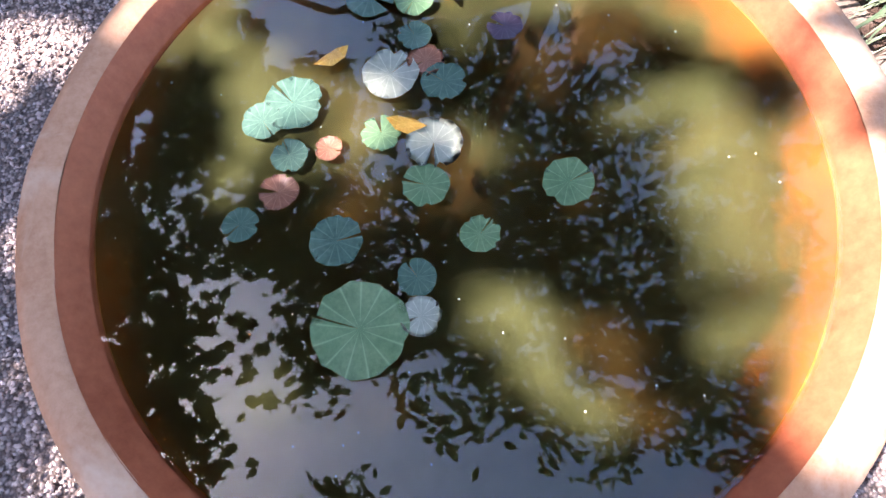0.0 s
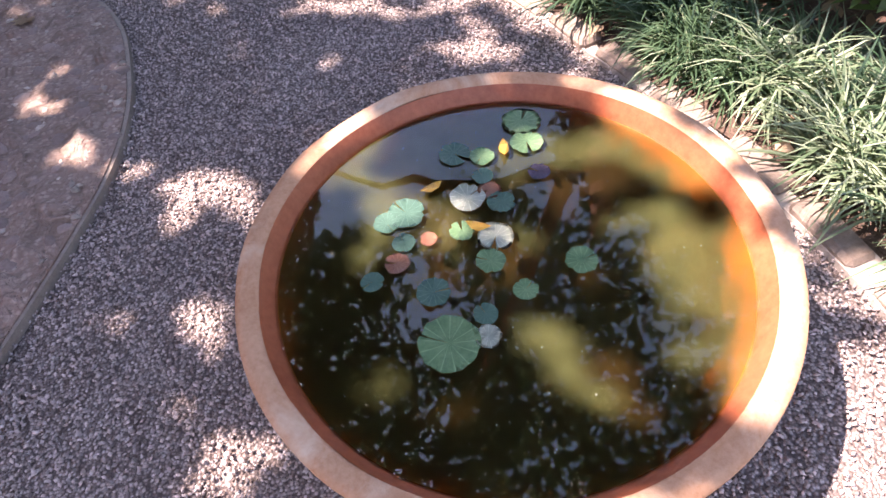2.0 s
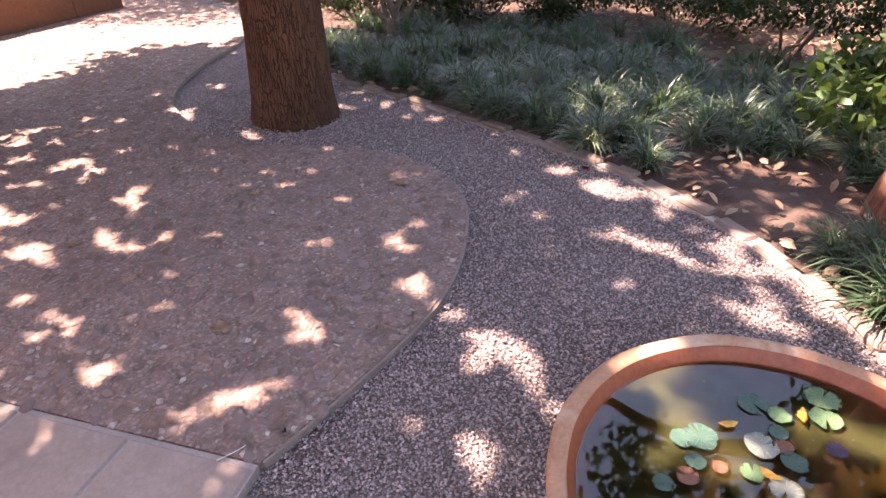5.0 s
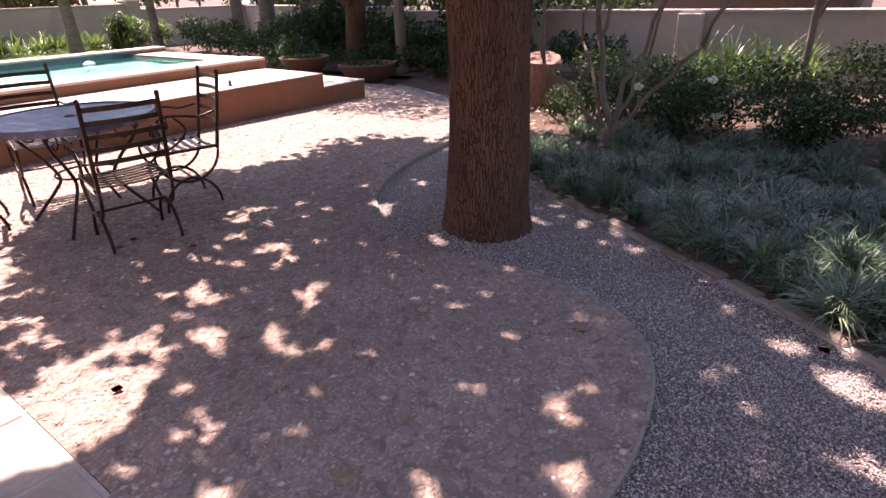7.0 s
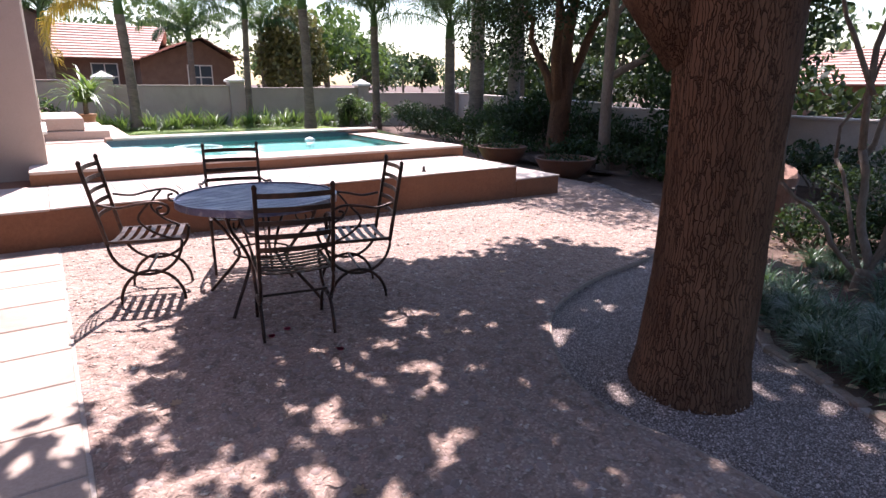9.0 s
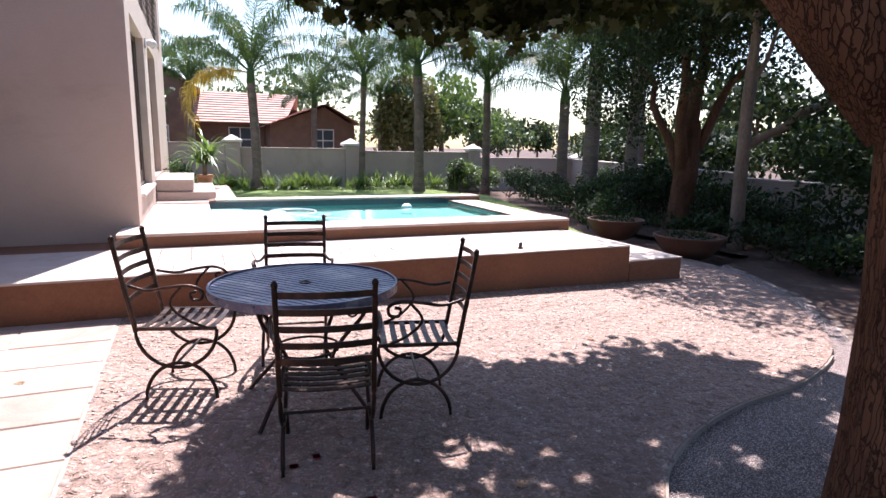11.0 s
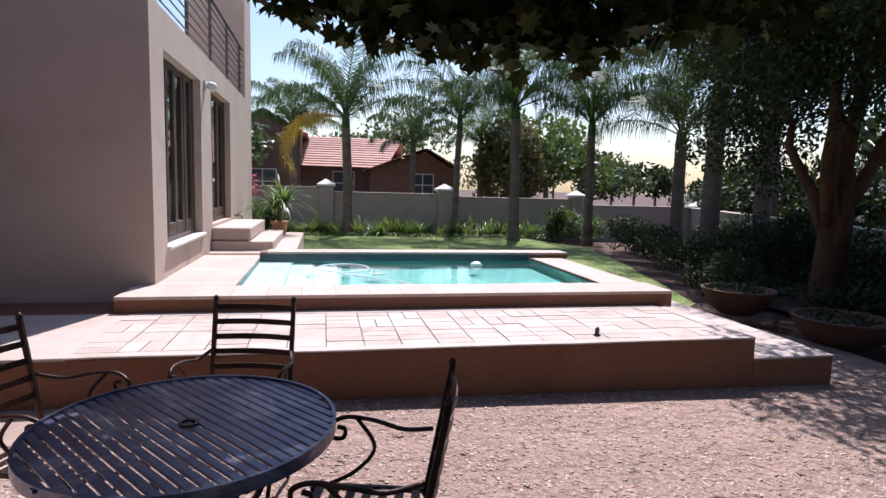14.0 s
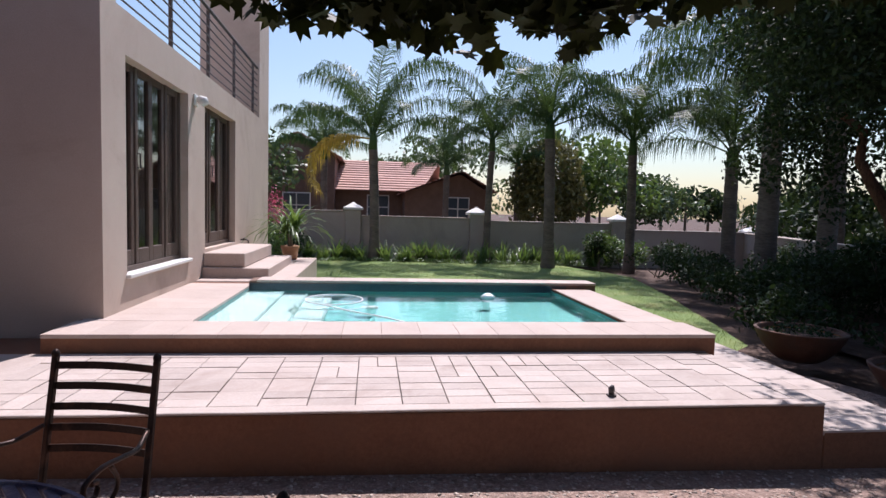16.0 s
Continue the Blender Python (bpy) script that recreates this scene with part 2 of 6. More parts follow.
def bark_material():
    """Furrowed bark: long narrow plates parted by dark cracks."""
    m, nt, nd, ln, p = nodes_of("trunk_bark")
    v = place_vec(nt, (1, 1, 0.10))
    wv = nd.new("ShaderNodeVectorMath")
    wv.operation = "MULTIPLY_ADD"
    ln.new(noise_node(nt, 9, 4, 0.6, place_vec(nt)).outputs["Color"], wv.inputs[0])
    wv.inputs[1].default_value = (0.05, 0.05, 0.05)
    ln.new(v, wv.inputs[2])
    vo = nd.new("ShaderNodeTexVoronoi")
    vo.feature = "DISTANCE_TO_EDGE"
    vo.inputs["Scale"].default_value = 58
    ln.new(wv.outputs[0], vo.inputs["Vector"])
    plate = ramp(nt, vo.outputs["Distance"], [(0.01, (0, 0, 0)), (0.09, (1, 1, 1))])
    tone = ramp(nt, noise_node(nt, 4, 6, 0.7, place_vec(nt, (1, 1, 0.4))).outputs[0], [(0.32, (0.085, 0.044, 0.028)), (0.68, (0.185, 0.098, 0.060))])
    ln.new(blend(nt, "MIX", plate, (0.070, 0.036, 0.023), tone), p.inputs["Base Color"])
    p.inputs["Roughness"].default_value, p.inputs["Specular IOR Level"].default_value = 0.95, 0.15
    b = nd.new("ShaderNodeBump")
    b.inputs["Strength"].default_value, b.inputs["Distance"].default_value = 1.0, 0.012
    ln.new(plate, b.inputs["Height"])
    ln.new(b.outputs[0], p.inputs["Normal"])
    return m


M_BARK = bark_material()
M_BARK_RED = surface("red_bark", (0.10, 0.032, 0.018), (0.44, 0.18, 0.105), 7, 34, 0.95, 1.0, stretch=(1, 1, 0.35), bump_dist=0.03)
M_BARK_GREY = surface("grey_bark", (0.09, 0.065, 0.05), (0.26, 0.20, 0.16), 4, 40, 0.95, 0.7, stretch=(1, 1, 0.4), bump_dist=0.02)
M_PALM_TRUNK = surface("palm_trunk", (0.075, 0.056, 0.044), (0.22, 0.172, 0.14), 2, 16, 0.95, 0.7, stretch=(0.6, 0.6, 2.5), bump_dist=0.02)
M_LEAF = leafy("plane_leaf", (0.014, 0.020, 0.007), (0.038, 0.050, 0.016), (0.09, 0.10, 0.015), 0.08, 0.6, 0.15)
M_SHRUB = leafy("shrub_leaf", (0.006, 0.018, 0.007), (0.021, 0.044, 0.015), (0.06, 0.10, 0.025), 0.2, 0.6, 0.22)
M_SHRUB_B = leafy("light_shrub_leaf", (0.030, 0.068, 0.018), (0.080, 0.145, 0.040), (0.15, 0.23, 0.045), 0.3)
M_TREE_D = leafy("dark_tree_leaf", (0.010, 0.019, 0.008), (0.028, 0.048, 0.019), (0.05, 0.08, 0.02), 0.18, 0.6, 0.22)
M_FAR = leafy("far_tree_leaf", (0.028, 0.055, 0.024), (0.072, 0.112, 0.046), (0.11, 0.16, 0.05), 0.28)
M_CONIFER = leafy("yellow_conifer", (0.07, 0.075, 0.022), (0.18, 0.17, 0.06), (0.18, 0.17, 0.05), 0.25)
M_TUFT = leafy("lily_turf", (0.025, 0.058, 0.034), (0.078, 0.132, 0.072), (0.11, 0.19, 0.07), 0.3, 0.35)
M_TUFT_PALE = leafy("variegated_turf", (0.095, 0.15, 0.08), (0.30, 0.35, 0.235), (0.18, 0.24, 0.115), 0.3, 0.35)
M_AGAP = leafy("strap_leaf", (0.035, 0.080, 0.022), (0.10, 0.175, 0.048), (0.20, 0.30, 0.06), 0.3, 0.4)
M_FROND = leafy("palm_frond", (0.018, 0.050, 0.022), (0.060, 0.115, 0.045), (0.14, 0.22, 0.05), 0.22, 0.5, 0.25)
M_FROND_OLD = leafy("yellow_frond", (0.30, 0.20, 0.03), (0.48, 0.34, 0.06), (0.5, 0.36, 0.05), 0.35)
M_LITTER = leafy("leaf_litter", (0.16, 0.09, 0.05), (0.42, 0.29, 0.19), (0.3, 0.2, 0.1), 0.15, 0.7)
M_LAWN = surface("lawn", (0.075, 0.14, 0.03), (0.20, 0.27, 0.075), 1.6, 90, 0.9, 0.8, stain=(0.24, 0.25, 0.09), bump_dist=0.02)
M_BLADE = leafy("grass_blade", (0.08, 0.15, 0.03), (0.20, 0.28, 0.07), (0.3, 0.38, 0.08), 0.35)
M_BRICK = surface("face_brick", (0.13, 0.072, 0.052), (0.24, 0.145, 0.105), 3, 60, 0.9, 0.4)
M_ROOF = surface("roof_tile", (0.38, 0.20, 0.155), (0.58, 0.36, 0.29), 2, 25, 0.85, 0.4, vary=0.12)
M_WOOD = surface("dark_timber", (0.045, 0.028, 0.020), (0.13, 0.085, 0.065), 5, 60, 0.5, 0.3, stretch=(4, 4, 0.5))
M_STEEL = surface("painted_steel", (0.04, 0.035, 0.035), (0.10, 0.085, 0.085), 6, 90, 0.45, 0.1, 0.3)
M_WHITE = surface("white_paint", (0.62, 0.60, 0.57), (0.80, 0.78, 0.75), 3, 60, 0.6, 0.1)
M_LOG = surface("weathered_log", (0.13, 0.065, 0.045), (0.33, 0.18, 0.13), 5, 40, 0.95, 0.8, stretch=(1, 1, 0.3))
M_PINK = leafy("pink_bloom", (0.42, 0.05, 0.13), (0.62, 0.12, 0.22), (0.5, 0.1, 0.15), 0.3)
M_PETAL = surface("red_petal", (0.50, 0.02, 0.06), (0.75, 0.05, 0.14), 8, 60, 0.6, 0.0)
M_PLASTIC = surface("white_plastic", (0.72, 0.74, 0.74), (0.86, 0.87, 0.86), 5, 60, 0.35, 0.0)
# Near-black that stands for unlit depth, indoors and in the log.
M_RECESS_SHADE = surface("recess_shade", (0.03, 0.026, 0.023), (0.07, 0.06, 0.055), 2, 30, 0.9, 0.0)
M_CURTAIN = surface("curtain", (0.16, 0.12, 0.10), (0.30, 0.24, 0.20), 3, 60, 0.9, 0.2, stretch=(6, 6, 0.2))


def pad_material(name, a, b):
    m = surface(name, a, b, 30, 160, 0.30, 0.2, spec=0.6, bump_dist=0.002)
    nt = m.node_tree
    nd, ln, p = nt.nodes, nt.links, nt.nodes["Principled BSDF"]
    grad = nd.new("ShaderNodeTexGradient")
    grad.gradient_type = "RADIAL"
    ln.new(nd.new("ShaderNodeTexCoord").outputs["Object"], grad.inputs[0])
    fold = nd.new("ShaderNodeMath")
    fold.operation = "PINGPONG"
    fold.inputs[1].default_value = 1 / 26
    ln.new(grad.outputs["Fac"], fold.inputs[0])
    vein = ramp(nt, fold.outputs[0], [(0.0, (0.55, 0.55, 0.55)), (0.006, (0, 0, 0))])
    base = p.inputs["Base Color"].links[0].from_socket
    ln.new(blend(nt, "MIX", vein, base, tuple(min(1, 1.5 * c + 0.05) for c in b)), p.inputs["Base Color"])
    return m


M_PAD = pad_material("lily_pad_green", (0.12, 0.26, 0.12), (0.27, 0.43, 0.22))
M_PAD_TEAL = pad_material("lily_pad_teal", (0.055, 0.14, 0.105), (0.14, 0.26, 0.19))
M_PAD_PALE = pad_material("lily_pad_pale", (0.36, 0.42, 0.32), (0.58, 0.60, 0.50))
M_PAD_RUST = pad_material("lily_pad_rust", (0.30, 0.11, 0.07), (0.46, 0.22, 0.13))
M_PAD_PURPLE = pad_material("lily_pad_purple", (0.07, 0.05, 0.085), (0.15, 0.11, 0.16))
M_PAD_YELLOW = pad_material("lily_pad_yellow", (0.62, 0.33, 0.05), (0.80, 0.52, 0.12))

m, nt, nd, ln, p = nodes_of("window_glass")
p.inputs["Base Color"].default_value = (0.75, 0.78, 0.78, 1)
p.inputs["Transmission Weight"].default_value, p.inputs["Roughness"].default_value, p.inputs["IOR"].default_value = 1.0, 0.02, 1.5
M_GLASS = m


# ---- mesh helpers ----
def box(bm, x0, x1, y0, y1, z0, z1, bev=0.0, turn=None):
    vs = [bm.verts.new((x, y, z)) for z in (z0, z1) for x, y in ((x0, y0), (x1, y0), (x1, y1), (x0, y1))]
    fs = [bm.faces.new([vs[i] for i in f]) for f in ((3, 2, 1, 0), (4, 5, 6, 7), (0, 1, 5, 4), (1, 2, 6, 5), (2, 3, 7, 6), (3, 0, 4, 7))]
    if bev:
        es = list({e for f in fs for e in f.edges})
        vs = bmesh.ops.bevel(bm, geom=es, offset=bev, segments=1, affect="EDGES")["verts"]
    return vs


def tube(bm, pts, radii, n=8, cap=True, wobble=0.0, seed=0):
    """A round bar along points, with a radius or radii."""
    pts = [Vector(q) for q in pts]
    if not isinstance(radii, (list, tuple)):
        radii = [radii] * len(pts)
    rng = random.Random(seed)
    ref, rings = Vector((0, 0, 1)), []
    for i, q in enumerate(pts):
        d = (pts[min(i + 1, len(pts) - 1)] - pts[max(i - 1, 0)]).normalized()
        u = d.cross(ref)
        if u.length < 0.15:
            u = d.cross(Vector((1, 0, 0)))
        u.normalize()
        w = d.cross(u).normalized()
        if rings and u.dot(last) < 0 and abs(u.dot(last)) > abs(w.dot(last)):
            u, w = -u, -w
        last = u
        rings.append([bm.verts.new(q + (u * math.cos(a) + w * math.sin(a)) * radii[i] * (1 + wobble * rng.uniform(-1, 1)))
                      for a in (2 * math.pi * k / n for k in range(n))])
    for a, b in zip(rings, rings[1:]):
        for k in range(n):
            bm.faces.new((a[k], a[(k + 1) % n], b[(k + 1) % n], b[k]))
    if cap:
        bm.faces.new(rings[0][::-1]), bm.faces.new(rings[-1])


def lathe(bm, profile, n=48, centre=(0, 0), close=False):
    rings = []
    for r, z in profile:
        rings.append([bm.verts.new((centre[0] + r * math.cos(2 * math.pi * k / n), centre[1] + r * math.sin(2 * math.pi * k / n), z)) for k in range(n)])
    for a, b in zip(rings, rings[1:]):
        for k in range(n):
            bm.faces.new((a[k], a[(k + 1) % n], b[(k + 1) % n], b[k]))
    if close:
        bm.faces.new(rings[-1])
    return rings


def prism(bm, outline, z0, z1):
    lo, hi = [bm.verts.new((x, y, z0)) for x, y in outline], [bm.verts.new((x, y, z1)) for x, y in outline]
    bm.faces.new(hi), bm.faces.new(lo[::-1])
    n = len(outline)
    for i in range(n):
        bm.faces.new((lo[i], lo[(i + 1) % n], hi[(i + 1) % n], hi[i]))


def strip(bm, pts, width, thick):
    """A flat bar along points, thick in z."""
    prev = None
    for i, q in enumerate(pts):
        a, b = Vector(pts[max(i - 1, 0)]), Vector(pts[min(i + 1, len(pts) - 1)])
        d = (b - a).normalized()
        s = d.cross(Vector((0, 0, 1))).normalized() * width / 2
        up = s.cross(d).normalized() * thick / 2
        ring = [bm.verts.new(Vector(q) + v) for v in (s + up, -s + up, -s - up, s - up)]
        if prev:
            for k in range(4):
                bm.faces.new((prev[k], prev[(k + 1) % 4], ring[(k + 1) % 4], ring[k]))
        else:
            bm.faces.new(ring)
        prev = ring
    bm.faces.new(prev[::-1])


def finish(bm, name, material, smooth=False):
    bmesh.ops.recalc_face_normals(bm, faces=bm.faces)
    me = bpy.data.meshes.new(name)
    bm.to_mesh(me)
    bm.free()
    me.materials.append(material)
    if smooth:
        me.polygons.foreach_set("use_smooth", [True] * len(me.polygons))
    return me


def part(name, bm, material, parent, label="", smooth=False):
    ob = new(name, finish(bm, name, material, smooth))
    ob.parent = parent
    return tagged(ob, label)


def level_water(ob):
    """Turns a water sheet so that it faces up, and lets daylight through it."""
    if ob.data.polygons[0].normal.z < 0:
        ob.data.flip_normals()
    ob.visible_shadow = False


def single(name, bm, material, label, category, kind="", group="", smooth=False):
    return tagged(new(name, finish(bm, name, material, smooth)), label, category, group, kind)


def thing(name, label, category, at=(0, 0, 0), rz=0, group="", kind=""):
    ob = new(name)
    ob.matrix_basis = pose(*at, 0, 0, rz)
    ob.empty_display_size = 0.1
    return tagged(ob, label, category, group, kind)


def np_mesh(name, verts, faces, material, smooth=False):
    """A mesh from arrays: verts (n, 3), faces (m, k) with one k."""
    me = bpy.data.meshes.new(name)
    m, k = faces.shape
    me.vertices.add(len(verts)), me.loops.add(m * k), me.polygons.add(m)
    me.vertices.foreach_set("co", np.asarray(verts, np.float32).ravel())
    me.loops.foreach_set("vertex_index", faces.astype(np.int32).ravel())
    me.polygons.foreach_set("loop_start", np.arange(0, m * k, k, dtype=np.int32))
    me.polygons.foreach_set("loop_total", np.full(m, k, dtype=np.int32))
    me.update(calc_edges=True)
    me.materials.append(material)
    if smooth:
        me.polygons.foreach_set("use_smooth", [True] * m)
    return me


def turns(rng, n, tilt):
    """n random turns: any heading, tilted by up to about tilt radians."""
    a, b, c = rng.uniform(0, 2 * np.pi, n), rng.normal(0, tilt, n), rng.normal(0, tilt, n)
    ca, sa, cb, sb, cc, sc = np.cos(a), np.sin(a), np.cos(b), np.sin(b), np.cos(c), np.sin(c)
    z, o = np.zeros(n), np.ones(n)
    rz = np.stack([ca, -sa, z, sa, ca, z, z, z, o], 1).reshape(n, 3, 3)
    rx = np.stack([o, z, z, z, cb, -sb, z, sb, cb], 1).reshape(n, 3, 3)
    ry = np.stack([cc, z, sc, z, o, z, -sc, z, cc], 1).reshape(n, 3, 3)
    return rz @ rx @ ry


def scatter(name, places, sizes, template, tris, material, rng, tilt=0.6, squash=None):
    """One mesh of many copies of a small template."""
    n = len(places)
    t = np.asarray(template, float)
    local = t[None] * np.asarray(sizes)[:, None, None]
    if squash is not None:
        local = local * squash
    v = np.einsum("nij,nkj->nki", turns(rng, n, tilt), local) + np.asarray(places)[:, None]
    f = np.asarray(tris)[None] + (np.arange(n) * len(t))[:, None, None]
    return np_mesh(name, v.reshape(-1, 3), f.reshape(-1, f.shape[-1]), material)


def fan(outline):
    n = len(outline)
    return [(0, i, i % (n - 1) + 1) for i in range(1, n)]


def lobed():
    """A five-lobed leaf, folded a little, its stalk at the near end."""
    pts = [(0, 0, 0)]
    for ang, r in ((-90, 0.18), (-50, 0.50), (-30, 0.34), (0, 0.58), (22, 0.36), (55, 0.62), (72, 0.40), (90, 0.68), (108, 0.40), (125, 0.62), (158, 0.36), (180, 0.58), (210, 0.34), (230, 0.50)):
        x, y = r * math.cos(radians(ang)), r * math.sin(radians(ang))
        pts.append((x, y, -0.25 * abs(x) * abs(x) - 0.10 * y))
    return pts


LOBED = lobed()
LOBED_T = fan(LOBED)
OVAL = [(0, -0.5, 0), (0.22, -0.15, 0.05), (0.2, 0.2, 0.04), (0, 0.5, -0.06), (-0.2, 0.2, 0.04), (-0.22, -0.15, 0.05)]
OVAL_T = [(0, 1, 5), (1, 2, 5), (2, 4, 5), (2, 3, 4)]
STONE = [(1, 0, 0), (0, 1, 0), (-1, 0, 0), (0, -1, 0), (0, 0, 1), (0, 0, -1)]
COBBLE = [(math.cos(k * 1.0472) * r, math.sin(k * 1.0472) * r * 0.8, h) for r, h in ((1, 0.0), (0.78, 0.34)) for k in range(6)] + [(0, 0, 0.46)]
COBBLE_T = [t for k in range(6) for t in ((k, (k + 1) % 6, 6 + (k + 1) % 6), (k, 6 + (k + 1) % 6, 6 + k), (6 + k, 6 + (k + 1) % 6, 12))]
STONE_T = [(0, 1, 4), (1, 2, 4), (2, 3, 4), (3, 0, 4), (1, 0, 5), (2, 1, 5), (3, 2, 5), (0, 3, 5)]


def cloud(rng, blobs, n, hollow=0.35):
    """n places in a set of ellipsoids (x, y, z, rx, ry, rz), thicker towards their skins."""
    b = np.asarray(blobs, float)
    vol = np.cbrt(b[:, 3] * b[:, 4] * b[:, 5]) ** 2
    k = rng.choice(len(b), n, p=vol / vol.sum())
    d = rng.normal(size=(n, 3))
    d /= np.linalg.norm(d, axis=1)[:, None]
    r = (hollow + (1 - hollow) * rng.uniform(0, 1, n) ** 0.5) * rng.normal(1, 0.09, n)
    return b[k, :3] + d * r[:, None] * b[k, 3:]


def smooth_line(pts, steps=6, closed=False):
    """Points along a smooth curve through the given ones."""
    pts = [Vector(q) for q in pts]
    n, out = len(pts), []
    for i in range(n if closed else n - 1):
        a, b = pts[i], pts[(i + 1) % n]
        p0 = pts[(i - 1) % n] if closed or i else a
        p3 = pts[(i + 2) % n] if closed or i + 2 < n else b
        for s in range(steps):
            t = s / steps
            out.append(0.5 * (2 * a + (b - p0) * t + (2 * p0 - 5 * a + 4 * b - p3) * t * t + (3 * a - p0 - 3 * b + p3) * t ** 3))
    if not closed:
        out.append(pts[-1])
    return out


def inside(poly, x, y):
    """Which of the points x, y (arrays) lie in the polygon."""
    x, y = np.asarray(x), np.asarray(y)
    r = np.zeros(x.shape, bool)
    for (x0, y0), (x1, y1) in zip(poly, poly[1:] + poly[:1]):
        if y0 != y1:
            r ^= ((y0 > y) != (y1 > y)) & (x < (x1 - x0) * (y - y0) / (y1 - y0) + x0)
    return r


RNG = np.random.default_rng(7)

# ---- ground, path, patio ----
def sheet(name, outline, z, material, label, category, cell=0.0, uneven=0.0):
    """A thin ground layer on an outline, gently uneven."""
    bm = bmesh.new()
    bm.faces.new([bm.verts.new((x, y, z)) for x, y in outline])
    if cell:
        xs, ys = [q[0] for q in outline], [q[1] for q in outline]
        for axis, lo, hi in ((0, min(xs), max(xs)), (1, min(ys), max(ys))):
            c = lo + cell
            while c < hi:
                no = [0, 0, 0]
                no[axis] = 1
                co = [0, 0, 0]
                co[axis] = c
                bmesh.ops.bisect_plane(bm, geom=bm.verts[:] + bm.edges[:] + bm.faces[:], plane_co=co, plane_no=no)
                c += cell
        for v in bm.verts:
            v.co.z += uneven * noise.noise(v.co * 2.3) + (rise(v.co.x, v.co.y) if name == 'gravel_path' else 0)
    return single(name, bm, material, label, category, "structure")


bm = bmesh.new()
bm.faces.new([bm.verts.new(q) for q in ((-400, -400, -0.09), (400, -400, -0.09), (400, 400, -0.09), (-400, 400, -0.09))])
single("ground", bm, M_SOIL, "brown bare garden soil reaching to the horizon", "ground", "structure")

SLAB_EDGE = [(-0.95, 3.22), (-0.70, 3.12), (-0.45, 3.03), (-0.18, 2.955), (0.10, 2.935), (0.38, 2.97), (0.62, 3.03), (0.85, 3.16), (1.05, 3.40), (1.15, 3.75), (1.14, 4.15),
             (1.09, 4.45), (1.15, 4.84), (1.38, 5.21), (1.67, 5.51), (2.08, 5.73), (2.58, 5.88), (3.30, 6.0), (4.1, 6.35), (4.75, 7.0), (5.4, 8.0), (5.9, 9.2), (5.6, 10.6), (4.8, 10.6)]
slab_line = [(v.x, v.y) for v in smooth_line([(x, y, 0) for x, y in SLAB_EDGE], 5)]
slab_poly = slab_line + [(-0.96, 10.6)]


def rise(x, y):
    """The patio falls from the terrace towards the border: its height above the path's level."""
    return max(0.0, y - 4.4) / 4.2 * (0.125 - 0.0165 * (max(-1.0, min(x, 6.0)) + 1.0))


def grade(bm, cell=0.5):
    """Cuts a flat mesh on a grid and lays it on the fall of the patio."""
    for axis in (0, 1):
        vals = [v.co[axis] for v in bm.verts]
        c = min(vals) + cell
        while c < max(vals):
            bmesh.ops.bisect_plane(bm, geom=bm.verts[:] + bm.edges[:] + bm.faces[:], plane_co=[c * (axis == 0), c * (axis == 1), 0], plane_no=[axis == 0, axis == 1, 0])
            c += cell
    for v in bm.verts:
        v.co.z += rise(v.co.x, v.co.y)


bm = bmesh.new()
prism(bm, slab_poly, -0.09, 0.0)
grade(bm)
slab = single("patio_slab", bm, M_SLAB, "brown exposed-aggregate concrete patio with a curved edge", "patio", "structure")
bm = bmesh.new()
strip(bm, [(x + 0.008, y - 0.006, -0.02 + rise(x, y)) for x, y in slab_line[:90]], 0.014, 0.03)
part("edge_strip", bm, M_SLAB_EDGE, slab, "thin dark edging along the slab")

KERB = [(-3.0, 0.95), (-1.7, 1.10), (-0.9, 1.18), (-0.34, 1.33), (-0.02, 1.45), (0.27, 1.57), (0.56, 1.74), (0.81, 1.92), (1.06, 2.17), (1.28, 2.42), (1.45, 2.66), (1.62, 2.95), (1.80, 3.28), (2.02, 3.65), (2.24, 4.08),
        (2.40, 4.45), (2.68, 4.72), (3.0, 5.15), (3.5, 5.7), (4.3, 6.25), (4.95, 6.95), (5.6, 7.9), (6.15, 9.2)]
kerb_line = smooth_line([(x, y, 0) for x, y in KERB], 8)
path_poly = [(v.x, v.y) for v in kerb_line] + [(5.5, 9.0), (3.0, 8.0), (-0.9, 8.0), (-0.9, 3.6), (-9, 3.6), (-9, 0.95)]
gravel = sheet("gravel_path", path_poly, -0.035, M_GRAVEL, "grey-purple crushed gravel path between patio and border", "path", 0.25, 0.012)

def levels(xs, ys):
    return np.array([rise(a, b) for a, b in zip(xs, ys)])


# loose chippings lie thickest along the path beside the bowl
n = 150000
gx, gy = RNG.uniform(-2.6, 2.7, n), RNG.uniform(1.0, 5.4, n)
keep = inside(path_poly, gx, gy) & ~inside(slab_poly, gx, gy) & ~((gx < -0.95) & (gy > 3.2)) & (np.hypot(gx + 0.945, gy - 1.97) > 0.36)
keep &= RNG.uniform(0, 1, n) < np.clip(1.25 - 0.30 * np.hypot(gx + 0.6, gy - 2.3), 0.12, 1)
gx, gy = gx[keep], gy[keep]
sz = RNG.uniform(0.0030, 0.0068, len(gx))
chips = scatter("chippings", np.stack([gx, gy, -0.031 + RNG.uniform(0, 0.008, len(gx)) + levels(gx, gy)], 1), sz, STONE, STONE_T, M_PEBBLE, RNG, 0.7, np.array([1.25, 0.85, 0.65]))
tagged(new("gravel_chippings", chips), "loose grey and mauve stone chippings on the path", "gravel", "", "stuff")

